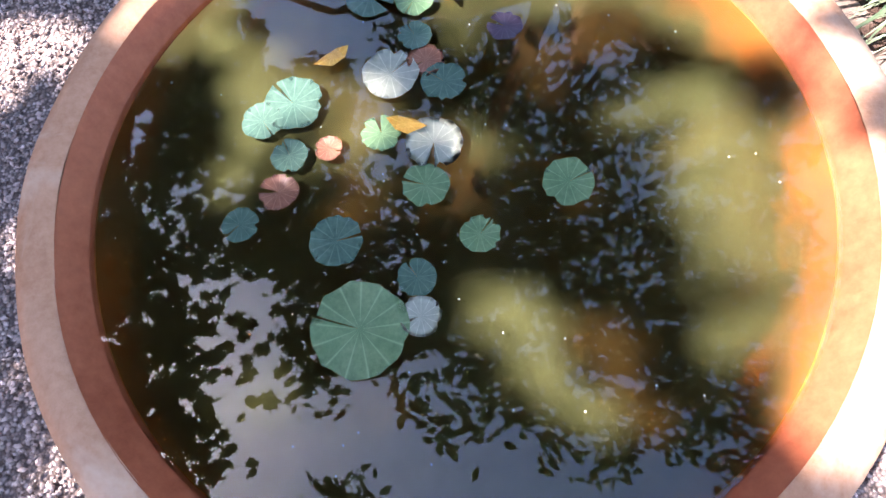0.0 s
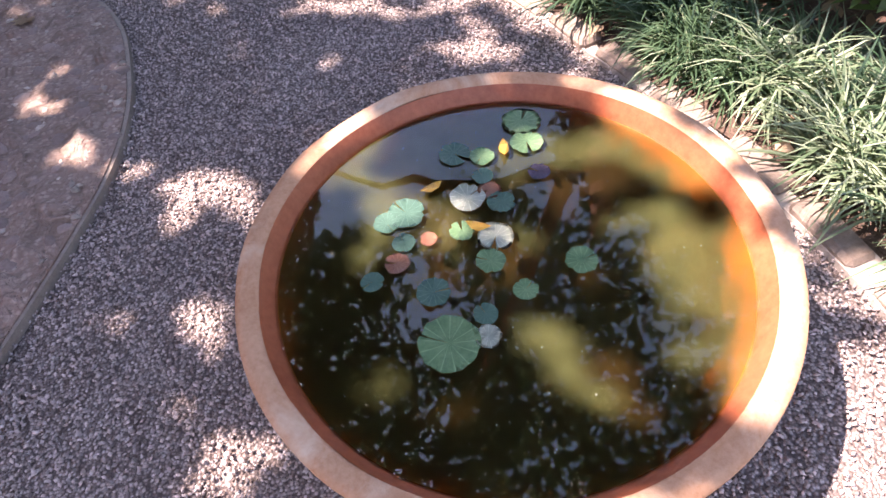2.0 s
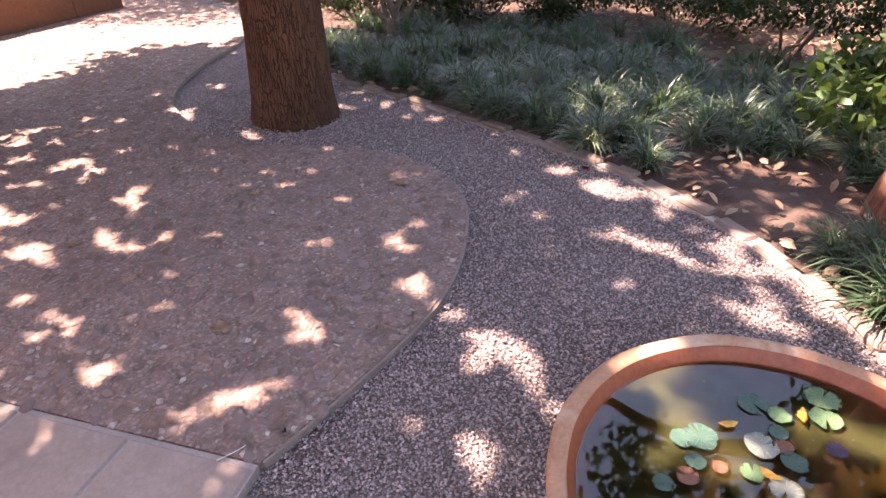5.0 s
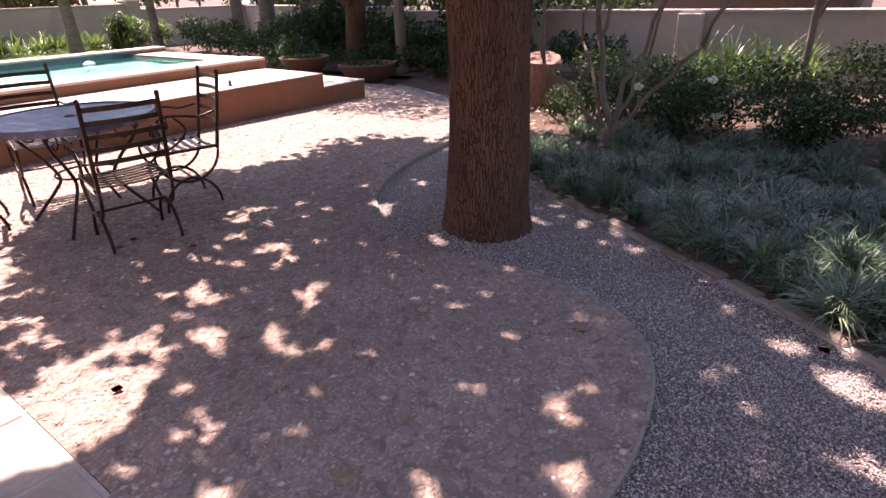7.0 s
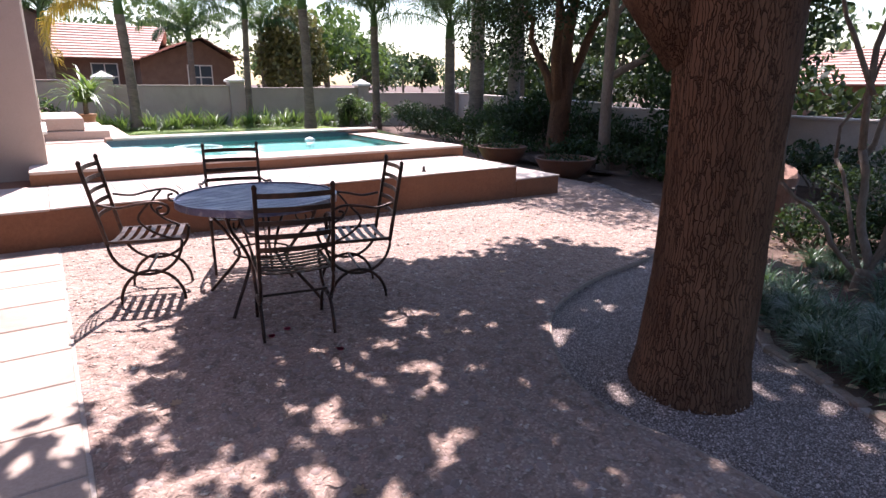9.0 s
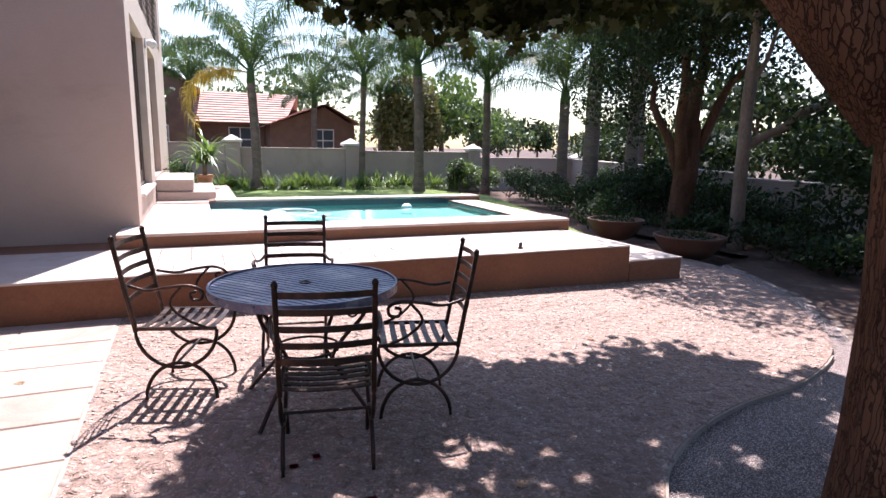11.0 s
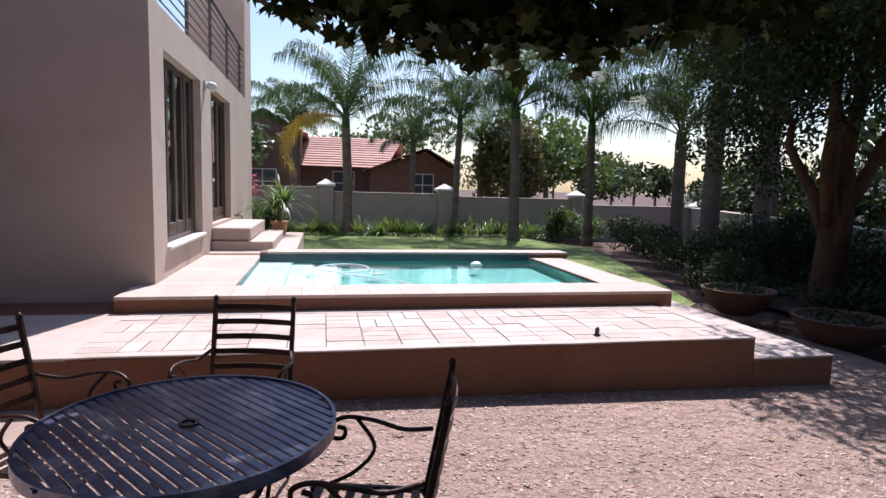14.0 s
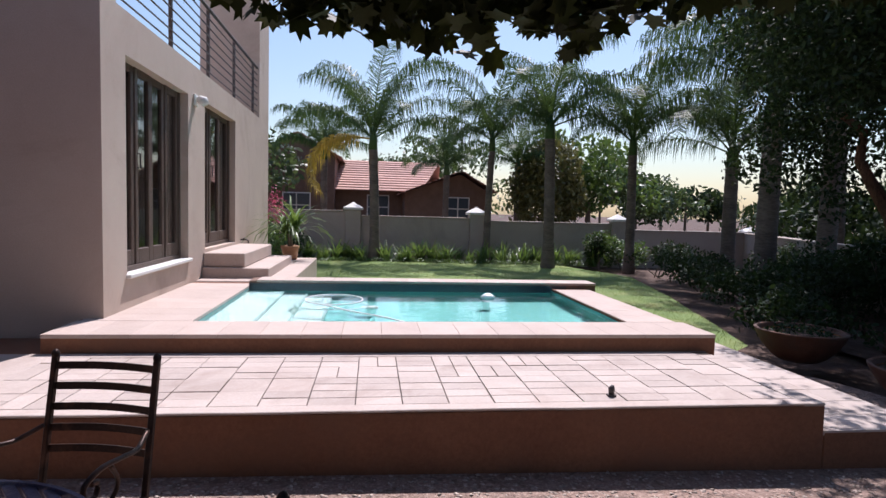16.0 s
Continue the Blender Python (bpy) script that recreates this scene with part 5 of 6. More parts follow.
for x, y, z in ((0.42, 8.15, 2.86), (0.62, 8.3, 2.78), (0.85, 8.35, 2.74), (1.05, 8.4, 2.74), (1.3, 8.35, 2.70), (1.55, 8.25, 2.66), (1.8, 8.1, 2.64), (2.1, 8.0, 2.62), (2.4, 7.9, 2.70), (2.7, 7.9, 2.78), (3.0, 7.9, 2.82), (3.4, 7.9, 2.9),
                (0.2, 7.6, 3.1), (-0.3, 6.9, 3.2), (-0.6, 6.2, 3.3), (4.0, 7.5, 3.0), (4.5, 7.2, 3.1)):
    fringe += [(x, y, z, 0.34, 0.30, 0.32), (x + 0.1, y - 0.2, z + 0.42, 0.36, 0.32, 0.30)]
limbs = [((1.62, 4.62, 1.62), (0.5, 6.4, 4.3), 0.17, 0.05), ((1.72, 4.55, 1.85), (1.8, 6.6, 4.7), 0.15, 0.05), ((1.80, 4.45, 1.75), (3.5, 4.6, 4.3), 0.16, 0.05),
         ((1.72, 4.48, 1.8), (1.5, 4.6, 4.6), 0.22, 0.06), ((1.65, 4.42, 1.8), (0.2, 4.3, 3.5), 0.12, 0.04), ((1.75, 4.38, 1.8), (2.6, 3.3, 3.8), 0.12, 0.04),
         ((1.8, 6.6, 4.7), (1.2, 8.1, 3.2), 0.05, 0.015), ((0.5, 6.2, 4.3), (0.5, 7.9, 3.2), 0.05, 0.015), ((0.5, 6.2, 4.3), (-0.4, 6.5, 3.5), 0.04, 0.015), ((3.5, 4.6, 4.3), (3.4, 7.4, 3.6), 0.05, 0.015), ((3.5, 4.6, 4.3), (5.6, 6.6, 6.0), 0.05, 0.02), ((1.8, 6.6, 4.7), (2.3, 7.8, 3.2), 0.04, 0.012)]
leafed_tree("shade_tree", "broad shade tree with ridged brown trunk and lobed leaves", [(1.68, 4.50, -0.06), (1.685, 4.50, 0.14), (1.70, 4.495, 0.55), (1.70, 4.495, 1.05), (1.70, 4.50, 1.5), (1.70, 4.51, 2.0)],
            [0.315, 0.275, 0.252, 0.245, 0.260, 0.270], limbs, blobs, 50000, 0.135, LOBED, LOBED_T, M_BARK, M_LEAF, 0.75, 0.15, 3, gaps)
shade_tree = scene.objects["shade_tree"]
rng2 = np.random.default_rng(41)
pl = cloud(rng2, fringe, 5600, 0.1)
pl = pl[[q[1] > 7.3 or gaps(*q) for q in pl]] - np.array(shade_tree.matrix_basis.translation)
ob = new("hanging_foliage", scatter("hanging_foliage", pl, rng2.uniform(0.10, 0.17, len(pl)), LOBED, LOBED_T, M_LEAF, rng2, 0.8))
ob.parent = shade_tree

# leaning red-barked tree in the border
# Its high crown is unseen, spread for border shade and the bowl's reflections.
leafed_tree("leaning_tree", "leaning tree with rough red-brown bark in the border", [(0.93, 1.06, -0.05), (0.96, 1.04, 0.25), (1.06, 0.94, 0.8), (1.22, 0.78, 1.6), (1.35, 0.6, 2.6), (1.4, 0.5, 3.6)],
            [0.20, 0.165, 0.15, 0.14, 0.12, 0.06], [((1.22, 0.78, 1.6), (0.3, 1.9, 3.7), 0.08, 0.03), ((1.3, 0.65, 2.2), (2.4, 1.6, 3.9), 0.07, 0.02), ((1.35, 0.6, 2.6), (1.1, -0.9, 4.2), 0.07, 0.02), ((0.3, 1.9, 3.7), (-0.7, 2.6, 4.1), 0.03, 0.012), ((1.35, 0.6, 2.6), (3.6, 2.8, 4.4), 0.08, 0.03), ((3.6, 2.8, 4.4), (5.4, 5.2, 4.8), 0.03, 0.012)],
            [b for b in ((0.4, 2.2, 4.0, 0.9, 0.8, 0.5), (1.3, 0.8, 4.6, 1.1, 1.0, 0.7), (2.0, 1.5, 4.0, 0.7, 0.7, 0.45), (1.2, -0.9, 4.3, 1.0, 0.9, 0.6), (0.9, 3.2, 4.3, 0.7, 0.6, 0.4), (2.0, 3.0, 4.5, 0.8, 0.8, 0.5), (-0.75, 4.4, 4.7, 0.35, 0.3, 0.25), (-1.6, 3.3, 4.7, 0.5, 0.5, 0.35), (1.9, 0.1, 3.1, 0.8, 0.7, 0.6), (1.3, -0.5, 3.3, 0.8, 0.7, 0.6), (2.7, -0.7, 3.5, 0.9, 0.8, 0.7), (-0.5, 2.0, 4.2, 0.8, 0.6, 0.4), (-0.9, 1.1, 4.3, 0.8, 0.7, 0.4), (-0.3, 0.5, 4.4, 0.9, 0.8, 0.4), (0.2, 1.4, 4.3, 0.7, 0.7, 0.4), (-1.2, 0.0, 4.5, 0.8, 0.8, 0.4), (-0.2, -0.6, 4.6, 0.9, 0.8, 0.4), (4.6, 4.6, 4.8, 1.0, 1.0, 0.5), (5.6, 5.6, 4.9, 1.0, 1.0, 0.5))],
            42000, 0.115, OVAL, OVAL_T, M_BARK_RED, M_TREE_D, 0.8, 0.2, 11, gaps)


def palm(at, h, r, seed, frond_len=1.9, n=20, old=0):
    """A feather palm: ringed trunk, arching fronds of many narrow leaflets."""
    rng = random.Random(seed)
    root = thing("palm_tree", "tall slender palm with arching feathery fronds" if not old else "tall palm with one yellowing hanging frond", "palm", at, group="palms along the wall")
    bm = bmesh.new()
    m = 26
    lean = (rng.uniform(-0.12, 0.12), rng.uniform(-0.1, 0.1))
    pts = [(lean[0] * (k / m) ** 2, lean[1] * (k / m) ** 2, h * k / m - 0.05) for k in range(m + 1)]
    tube(bm, pts, [r * (1.22 - 0.35 * min(1, k / 6)) * (1 + (0.06 if k % 2 else 0)) * (1 - 0.12 * k / m) for k in range(m + 1)], 12)
    part("trunk", bm, M_PALM_TRUNK, root, "", True)
    bm = bmesh.new()
    tube(bm, [(lean[0], lean[1], h - 0.1), (lean[0], lean[1], h + 0.25), (lean[0], lean[1], h + 0.6)], [r * 0.85, r * 0.7, r * 0.15], 10)
    part("crownshaft", bm, M_FROND, root, "", True)
    for k in range(n):
        az = 2 * math.pi * (k * 0.382 + rng.uniform(-0.03, 0.03))
        up = 1.52 - 1.15 * (k / n) + rng.uniform(-0.10, 0.10)
        L = (1.62 - 0.30 * k / n) * frond_len * rng.uniform(0.85, 1.1)
        gone = old and k >= n - old
        if gone:
            az, up = rng.uniform(2.6, 3.6), 0.15
        bm = bmesh.new()
        q, ang, line = Vector((lean[0], lean[1], h + 0.2)), up, []
        for s in range(17):
            line.append(q.copy())
            d = Vector((math.cos(az) * math.cos(ang), math.sin(az) * math.cos(ang), math.sin(ang)))
            q = q + d * L / 16
            ang -= (0.026 + 0.0118 * s) * (1.5 if gone else 1)
        tube(bm, line, [0.024 * (1 - s / 17.5) for s in range(17)], 5)
        side = Vector((-math.sin(az), math.cos(az), 0))
        for s in range(3, 17):
            d = (line[s] - line[s - 1]).normalized()
            for sub in range(6):
                base = line[s - 1].lerp(line[s], sub / 6)
                ll = (L * 0.235 * math.sin(0.30 + 2.5 * (s / 17)) + 0.08) * rng.uniform(0.8, 1.1)
                for sg in (-1, 1):
                    out = (side * sg * rng.uniform(0.5, 0.9) + d * rng.uniform(0.35, 0.7) + Vector((0, 0, rng.uniform(-0.25, 0.35)))).normalized()
                    mid = base + out * ll * 0.45
                    tip = mid + (out * 0.30 + Vector((0, 0, -1.0))).normalized() * ll * 0.62
                    wv = d * 0.0115
                    a0, a1, m0, m1, tp = (bm.verts.new(v) for v in (base - wv, base + wv, mid - wv, mid + wv, tip))
                    bm.faces.new((a0, a1, m1, m0)), bm.faces.new((m0, m1, tp))
        part("frond", bm, M_FROND_OLD if gone else M_FROND, root, "yellowing hanging frond" if gone else "")
    return root


palm((1.33, 22.3, 0.05), 3.3, 0.16, 1, 2.15, 16, 2)
palm((4.63, 22.4, 0.05), 3.4, 0.12, 2, 1.9, 13)
palm((6.0, 20.7, 0.05), 3.6, 0.17, 3, 2.1, 14)
palm((8.12, 20.3, 0.05), 3.2, 0.14, 4, 2.0, 13)
palm((9.9, 18.7, 0.0), 2.9, 0.19, 5, 2.5, 16)
palm((9.3, 16.5, 0.0), 3.8, 0.24, 6, 2.4, 22)
palm((9.9, 15.6, 0.0), 4.2, 0.20, 7, 2.3, 22)
palm((11.6, 17.2, 0.0), 3.9, 0.10, 8, 1.5, 14)
palm((-0.5, 27.0, 0.0), 3.4, 0.15, 9, 1.6, 14)
palm((4.0, 27.4, 0.0), 3.0, 0.14, 10, 1.5, 13)
palm((6.8, 27.5, 0.0), 3.2, 0.14, 12, 1.5, 13)

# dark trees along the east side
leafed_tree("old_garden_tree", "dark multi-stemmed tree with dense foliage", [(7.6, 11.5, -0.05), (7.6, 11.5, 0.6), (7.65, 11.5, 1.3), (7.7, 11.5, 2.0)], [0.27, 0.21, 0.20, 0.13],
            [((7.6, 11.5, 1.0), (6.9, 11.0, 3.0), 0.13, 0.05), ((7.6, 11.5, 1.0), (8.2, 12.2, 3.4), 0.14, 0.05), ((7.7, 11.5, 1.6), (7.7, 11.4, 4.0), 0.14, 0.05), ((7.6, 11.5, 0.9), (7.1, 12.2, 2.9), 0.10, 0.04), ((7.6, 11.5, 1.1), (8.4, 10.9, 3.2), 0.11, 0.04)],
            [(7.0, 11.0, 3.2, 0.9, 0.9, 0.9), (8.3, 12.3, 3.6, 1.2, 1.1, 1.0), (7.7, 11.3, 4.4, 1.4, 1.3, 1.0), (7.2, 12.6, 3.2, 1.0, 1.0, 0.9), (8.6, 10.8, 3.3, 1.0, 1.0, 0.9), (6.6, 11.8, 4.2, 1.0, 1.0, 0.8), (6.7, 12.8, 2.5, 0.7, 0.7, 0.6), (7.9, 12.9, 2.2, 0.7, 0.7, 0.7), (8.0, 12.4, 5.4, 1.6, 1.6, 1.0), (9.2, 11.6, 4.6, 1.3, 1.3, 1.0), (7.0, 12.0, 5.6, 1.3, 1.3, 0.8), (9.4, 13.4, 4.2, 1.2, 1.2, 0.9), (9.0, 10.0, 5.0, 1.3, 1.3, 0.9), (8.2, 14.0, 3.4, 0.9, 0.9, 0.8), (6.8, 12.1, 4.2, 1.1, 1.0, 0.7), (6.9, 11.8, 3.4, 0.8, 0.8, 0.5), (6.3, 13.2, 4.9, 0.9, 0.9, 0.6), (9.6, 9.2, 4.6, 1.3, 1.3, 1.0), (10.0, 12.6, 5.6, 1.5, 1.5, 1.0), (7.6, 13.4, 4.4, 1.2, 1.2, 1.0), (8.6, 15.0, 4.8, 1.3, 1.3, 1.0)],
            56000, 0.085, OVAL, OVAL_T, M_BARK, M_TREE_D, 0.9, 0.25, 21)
leafed_tree("slender_tree", "slender grey tree with a side branch beside the bowls", [(7.32, 10.05, -0.05), (7.3, 10.05, 0.5), (7.28, 10.05, 1.3), (7.27, 10.05, 2.4), (7.25, 10.0, 3.6)], [0.13, 0.105, 0.095, 0.085, 0.05],
            [((7.28, 10.05, 1.55), (8.35, 9.15, 2.35), 0.07, 0.05), ((8.35, 9.15, 2.35), (9.0, 8.4, 3.4), 0.05, 0.02), ((7.27, 10.05, 2.1), (7.5, 9.8, 3.4), 0.05, 0.02), ((7.26, 10.03, 2.6), (6.7, 9.6, 3.6), 0.04, 0.015)],
            [(7.2, 9.9, 3.7, 1.1, 1.1, 0.6), (6.3, 9.5, 3.7, 0.9, 0.8, 0.5), (8.6, 8.7, 3.6, 1.0, 0.9, 0.6), (5.9, 10.3, 4.0, 1.0, 0.8, 0.5), (7.6, 8.6, 4.0, 1.0, 0.9, 0.6), (5.3, 9.4, 3.9, 0.8, 0.7, 0.45), (6.4, 8.6, 3.9, 0.9, 0.7, 0.45), (8.0, 7.6, 4.4, 1.2, 1.1, 0.6), (7.0, 10.6, 4.5, 1.2, 1.1, 0.6), (5.2, 10.6, 4.3, 0.8, 0.8, 0.4), (8.6, 6.4, 4.4, 1.2, 1.1, 0.6)],
            19000, 0.09, OVAL, OVAL_T, M_BARK_GREY, M_TREE_D, 0.9, 0.2, 22)
leafed_tree("wall_tree", "dense evergreen tree against the boundary wall", [(8.3, 7.9, -0.05), (8.3, 7.9, 1.0), (8.35, 7.9, 2.2)], [0.12, 0.09, 0.05], [((8.3, 7.9, 0.8), (7.8, 8.4, 1.8), 0.05, 0.02)],
            [(8.1, 8.2, 1.5, 0.8, 0.8, 0.8), (8.2, 7.8, 2.3, 0.9, 0.9, 0.7), (7.8, 8.9, 0.9, 0.6, 0.6, 0.6), (8.1, 9.3, 1.8, 0.7, 0.7, 0.7)], 4500, 0.11, OVAL, OVAL_T, M_BARK_GREY, M_SHRUB, 0.9, 0.3, 23)
leafed_tree("multi_stem_shrub_tree", "open multi-stemmed small tree with bare twisting stems", [(3.95, 4.6, -0.03), (3.95, 4.6, 0.05), (3.96, 4.6, 0.16)], [0.08, 0.07, 0.06],
            [((3.95, 4.6, 0.08), (4.5, 4.35, 1.3), 0.025, 0.019), ((4.5, 4.35, 1.3), (4.75, 4.1, 2.3), 0.019, 0.010), ((3.95, 4.6, 0.06), (3.75, 5.2, 0.75), 0.020, 0.016), ((3.75, 5.2, 0.75), (4.1, 5.45, 2.1), 0.016, 0.009),
             ((3.97, 4.6, 0.08), (4.15, 4.85, 1.0), 0.032, 0.029), ((4.15, 4.85, 1.0), (4.25, 4.95, 2.4), 0.029, 0.018), ((4.15, 4.85, 0.9), (4.5, 4.6, 1.7), 0.022, 0.014), ((3.95, 4.58, 0.06), (4.15, 3.9, 0.9), 0.022, 0.017), ((4.15, 3.9, 0.9), (4.6, 3.6, 1.6), 0.017, 0.009), ((4.15, 4.85, 1.4), (4.0, 5.3, 2.4), 0.022, 0.011), ((3.96, 4.6, 0.06), (4.35, 5.1, 0.9), 0.019, 0.014), ((4.35, 5.1, 0.9), (4.9, 5.0, 2.3), 0.014, 0.009), ((3.95, 4.6, 0.06), (4.3, 4.4, 0.8), 0.017, 0.013), ((4.3, 4.4, 0.8), (4.2, 4.2, 2.2), 0.013, 0.007), ((4.5, 4.35, 1.3), (5.0, 4.5, 2.1), 0.013, 0.007), ((4.15, 3.9, 0.9), (4.0, 3.5, 1.7), 0.012, 0.006), ((3.75, 5.2, 0.75), (3.6, 5.6, 1.6), 0.012, 0.006)],
            [(4.3, 5.0, 2.7, 0.7, 0.7, 0.4), (4.8, 4.0, 2.5, 0.6, 0.6, 0.4), (4.1, 5.6, 2.3, 0.45, 0.45, 0.4), (4.7, 3.5, 1.8, 0.35, 0.35, 0.25), (4.5, 4.6, 2.0, 0.35, 0.35, 0.25)], 1500, 0.10, OVAL, OVAL_T, M_BARK_GREY, M_SHRUB, 0.9, 0.2, 24)

leafed_tree("border_tree", "thin-stemmed dark evergreen tree in the border", [(6.9, 3.45, -0.03), (6.92, 3.42, 0.6), (6.88, 3.4, 1.4), (6.9, 3.35, 2.2)], [0.05, 0.042, 0.036, 0.025],
            [((6.9, 3.42, 0.9), (7.2, 2.7, 2.0), 0.025, 0.012), ((6.88, 3.4, 1.3), (6.6, 2.6, 2.4), 0.022, 0.01), ((6.9, 3.4, 1.1), (7.2, 4.1, 2.0), 0.02, 0.01)],
            [(6.9, 3.1, 1.75, 0.7, 0.7, 0.45), (7.2, 2.5, 1.9, 0.9, 0.8, 0.6), (6.6, 2.5, 2.4, 1.0, 0.9, 0.6), (7.1, 3.9, 2.3, 0.7, 0.6, 0.45), (7.0, 1.8, 1.4, 0.8, 0.8, 0.6)], 5200, 0.075, OVAL, OVAL_T, M_BARK_GREY, M_SHRUB, 0.9, 0.2, 25)


# ---- far trees ----
def far_tree(at, w, h, leaf, label, name="background_tree", count=2600, size=0.3, seed=1, trunk=0.15, base=0.0):
    rng = random.Random(seed)
    bl = [(at[0] + rng.uniform(-0.5, 0.5) * w, at[1] + rng.uniform(-0.5, 0.5) * w, base + h * rng.uniform(0.35, 0.85), w * rng.uniform(0.22, 0.38), w * rng.uniform(0.22, 0.38), h * rng.uniform(0.13, 0.22)) for _ in range(9)]
    leafed_tree(name, label, [(*at, -0.09), (*at, h * 0.3), (at[0], at[1], h * 0.7)], [trunk, trunk * 0.8, trunk * 0.4], [((*at, h * 0.3), bl[0][:3], trunk * 0.5, 0.03), ((*at, h * 0.4), bl[1][:3], trunk * 0.5, 0.03)],
                bl, count, size, OVAL, OVAL_T, M_BARK_GREY, leaf, 0.9, 0.35, seed)


leafed_tree("yellow_conifer_tree", "rounded yellow-green conifer over the wall", [(8.0, 27.5, -0.09), (8.0, 27.5, 1.5), (8.0, 27.5, 3)], [0.2, 0.15, 0.05], [], [(7.8, 27.5, 2.0, 1.25, 1.2, 1.4), (8.1, 27.5, 3.3, 1.15, 1.1, 1.2), (7.2, 27.5, 2.6, 0.8, 0.8, 1.0), (8.9, 27.3, 2.2, 0.6, 0.6, 1.0)],
            6500, 0.22, OVAL, OVAL_T, M_BARK_GREY, M_CONIFER, 0.9, 0.5, 31)
far_tree((11.0, 31), 4.2, 5.4, M_SHRUB_B, "bright green leafy tree beyond the wall", seed=32, count=3500)
far_tree((-4.5, 29), 4.5, 4.6, M_FAR, "green tree beside the neighbouring house", seed=33)
far_tree((14.5, 34), 3.6, 4.2, M_FAR, "green tree beyond the boundary wall", seed=34)
far_tree((17.5, 40), 4.5, 4.2, M_TREE_D, "dark distant tree beyond the wall", seed=35)
far_tree((6.5, 40), 6, 6.0, M_FAR, "tall green tree behind the houses", seed=36)
far_tree((-8, 44), 7, 7.0, M_TREE_D, "tall dark tree behind the houses", seed=37)
far_tree((0, 46), 6, 5.5, M_FAR, "green tree behind the houses", seed=38)
for k in range(16):
    far_tree((20 + k * 3.4, 66 - k * 1.6 + (k % 3) * 3), 5.0, 4.6 + (k * 37 % 5) * 0.4, M_FAR if k % 2 else M_TREE_D, "distant tree in the far tree line", "distant_tree", 900, 0.6, 50 + k)
for k in range(8):
    far_tree((22 + 4 * (k % 3), 22 - k * 6.0), 5.5, 4.8, M_FAR if k % 2 else M_TREE_D, "tree beyond the east boundary wall", "background_tree", 1500, 0.4, 80 + k)
for k in range(9):
    far_tree((12.2 + 0.5 * (k % 3) + k * 0.35, 9.5 + k * 1.9), 3.2, 2.0 + 0.3 * (k % 2), M_TREE_D, "low dark tree behind the boundary wall", "background_tree", 1500, 0.22, 140 + k)
# Added trees outside every view, there to cut low sky light.
for k in range(7):
    far_tree((-4 - k * 4.5, -12 - (k % 3) * 3), 6.5, 7.0, M_TREE_D, "added unseen tree behind the path, blocking low sky", "garden_tree", 1500, 0.45, 100 + k)
for k in range(4):
    far_tree((3 + k * 4.0, -8 + (k % 2) * 2), 6.0, 7.0, M_TREE_D, "added unseen tree behind the border, blocking low sky", "garden_tree", 1800, 0.4, 120 + k)


# ---- shrubs and borders ----
def shrub(at, blobs, count, size, leaf, label, seed, name="shrub"):
    root = thing(name, label, "shrub", at)
    rng = np.random.default_rng(seed)
    r2 = random.Random(seed)
    for k in range(4):
        bm = bmesh.new()
        b = blobs[k % len(blobs)]
        branchy(bm, (r2.uniform(-0.08, 0.08), r2.uniform(-0.08, 0.08), -0.05), (b[0] + r2.uniform(-0.2, 0.2), b[1] + r2.uniform(-0.2, 0.2), b[2]), 0.018, 0.006, seed * 9 + k)
        part("stem", bm, M_BARK_GREY, root)
    ob = new("foliage", scatter("foliage", cloud(rng, blobs, count, 0.3), rng.uniform(size * 0.6, size * 1.3, count), OVAL, OVAL_T, leaf, rng, 0.8))
    ob.parent = root
    return root


def auto_shrub(x, y, w, h, leaf, label, seed, size=0.07, dens=1.0, z=0.0):
    r = random.Random(seed)
    bl = [(r.uniform(-0.45, 0.45) * w, r.uniform(-0.45, 0.45) * w, h * r.uniform(0.3, 0.75), w * r.uniform(0.22, 0.36), w * r.uniform(0.22, 0.36), h * r.uniform(0.2, 0.32)) for _ in range(7)]
    return shrub((x, y, z), bl, int(1500 * dens * w * h / (size / 0.07) ** 1.5) + 250, size, leaf, label, seed)


DG = "dense dark green shrub in the border"
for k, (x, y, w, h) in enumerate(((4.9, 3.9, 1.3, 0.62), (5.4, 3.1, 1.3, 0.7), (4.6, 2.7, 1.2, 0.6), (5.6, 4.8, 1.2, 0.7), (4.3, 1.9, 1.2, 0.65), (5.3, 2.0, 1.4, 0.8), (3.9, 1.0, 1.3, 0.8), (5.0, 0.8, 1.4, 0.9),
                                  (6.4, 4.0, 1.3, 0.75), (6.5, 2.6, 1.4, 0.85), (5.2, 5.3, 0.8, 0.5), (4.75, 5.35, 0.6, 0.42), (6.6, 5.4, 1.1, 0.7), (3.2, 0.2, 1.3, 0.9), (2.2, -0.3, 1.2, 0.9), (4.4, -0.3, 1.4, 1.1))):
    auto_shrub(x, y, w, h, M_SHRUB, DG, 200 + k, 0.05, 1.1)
for k, (x, y, w, h) in enumerate(((1.7, 0.75, 0.9, 0.65), (1.15, 0.25, 0.9, 0.7), (0.45, 0.15, 0.9, 0.6), (2.3, 0.95, 0.7, 0.5), (0.0, 0.68, 0.65, 0.5), (0.42, 0.72, 0.55, 0.5), (-0.45, 0.55, 0.6, 0.42), (-0.95, 0.5, 0.6, 0.35))):
    auto_shrub(x, y, w, h, M_SHRUB_B, "glossy broad-leaved green shrub beside the leaning tree", 230 + k, 0.10, 0.9)
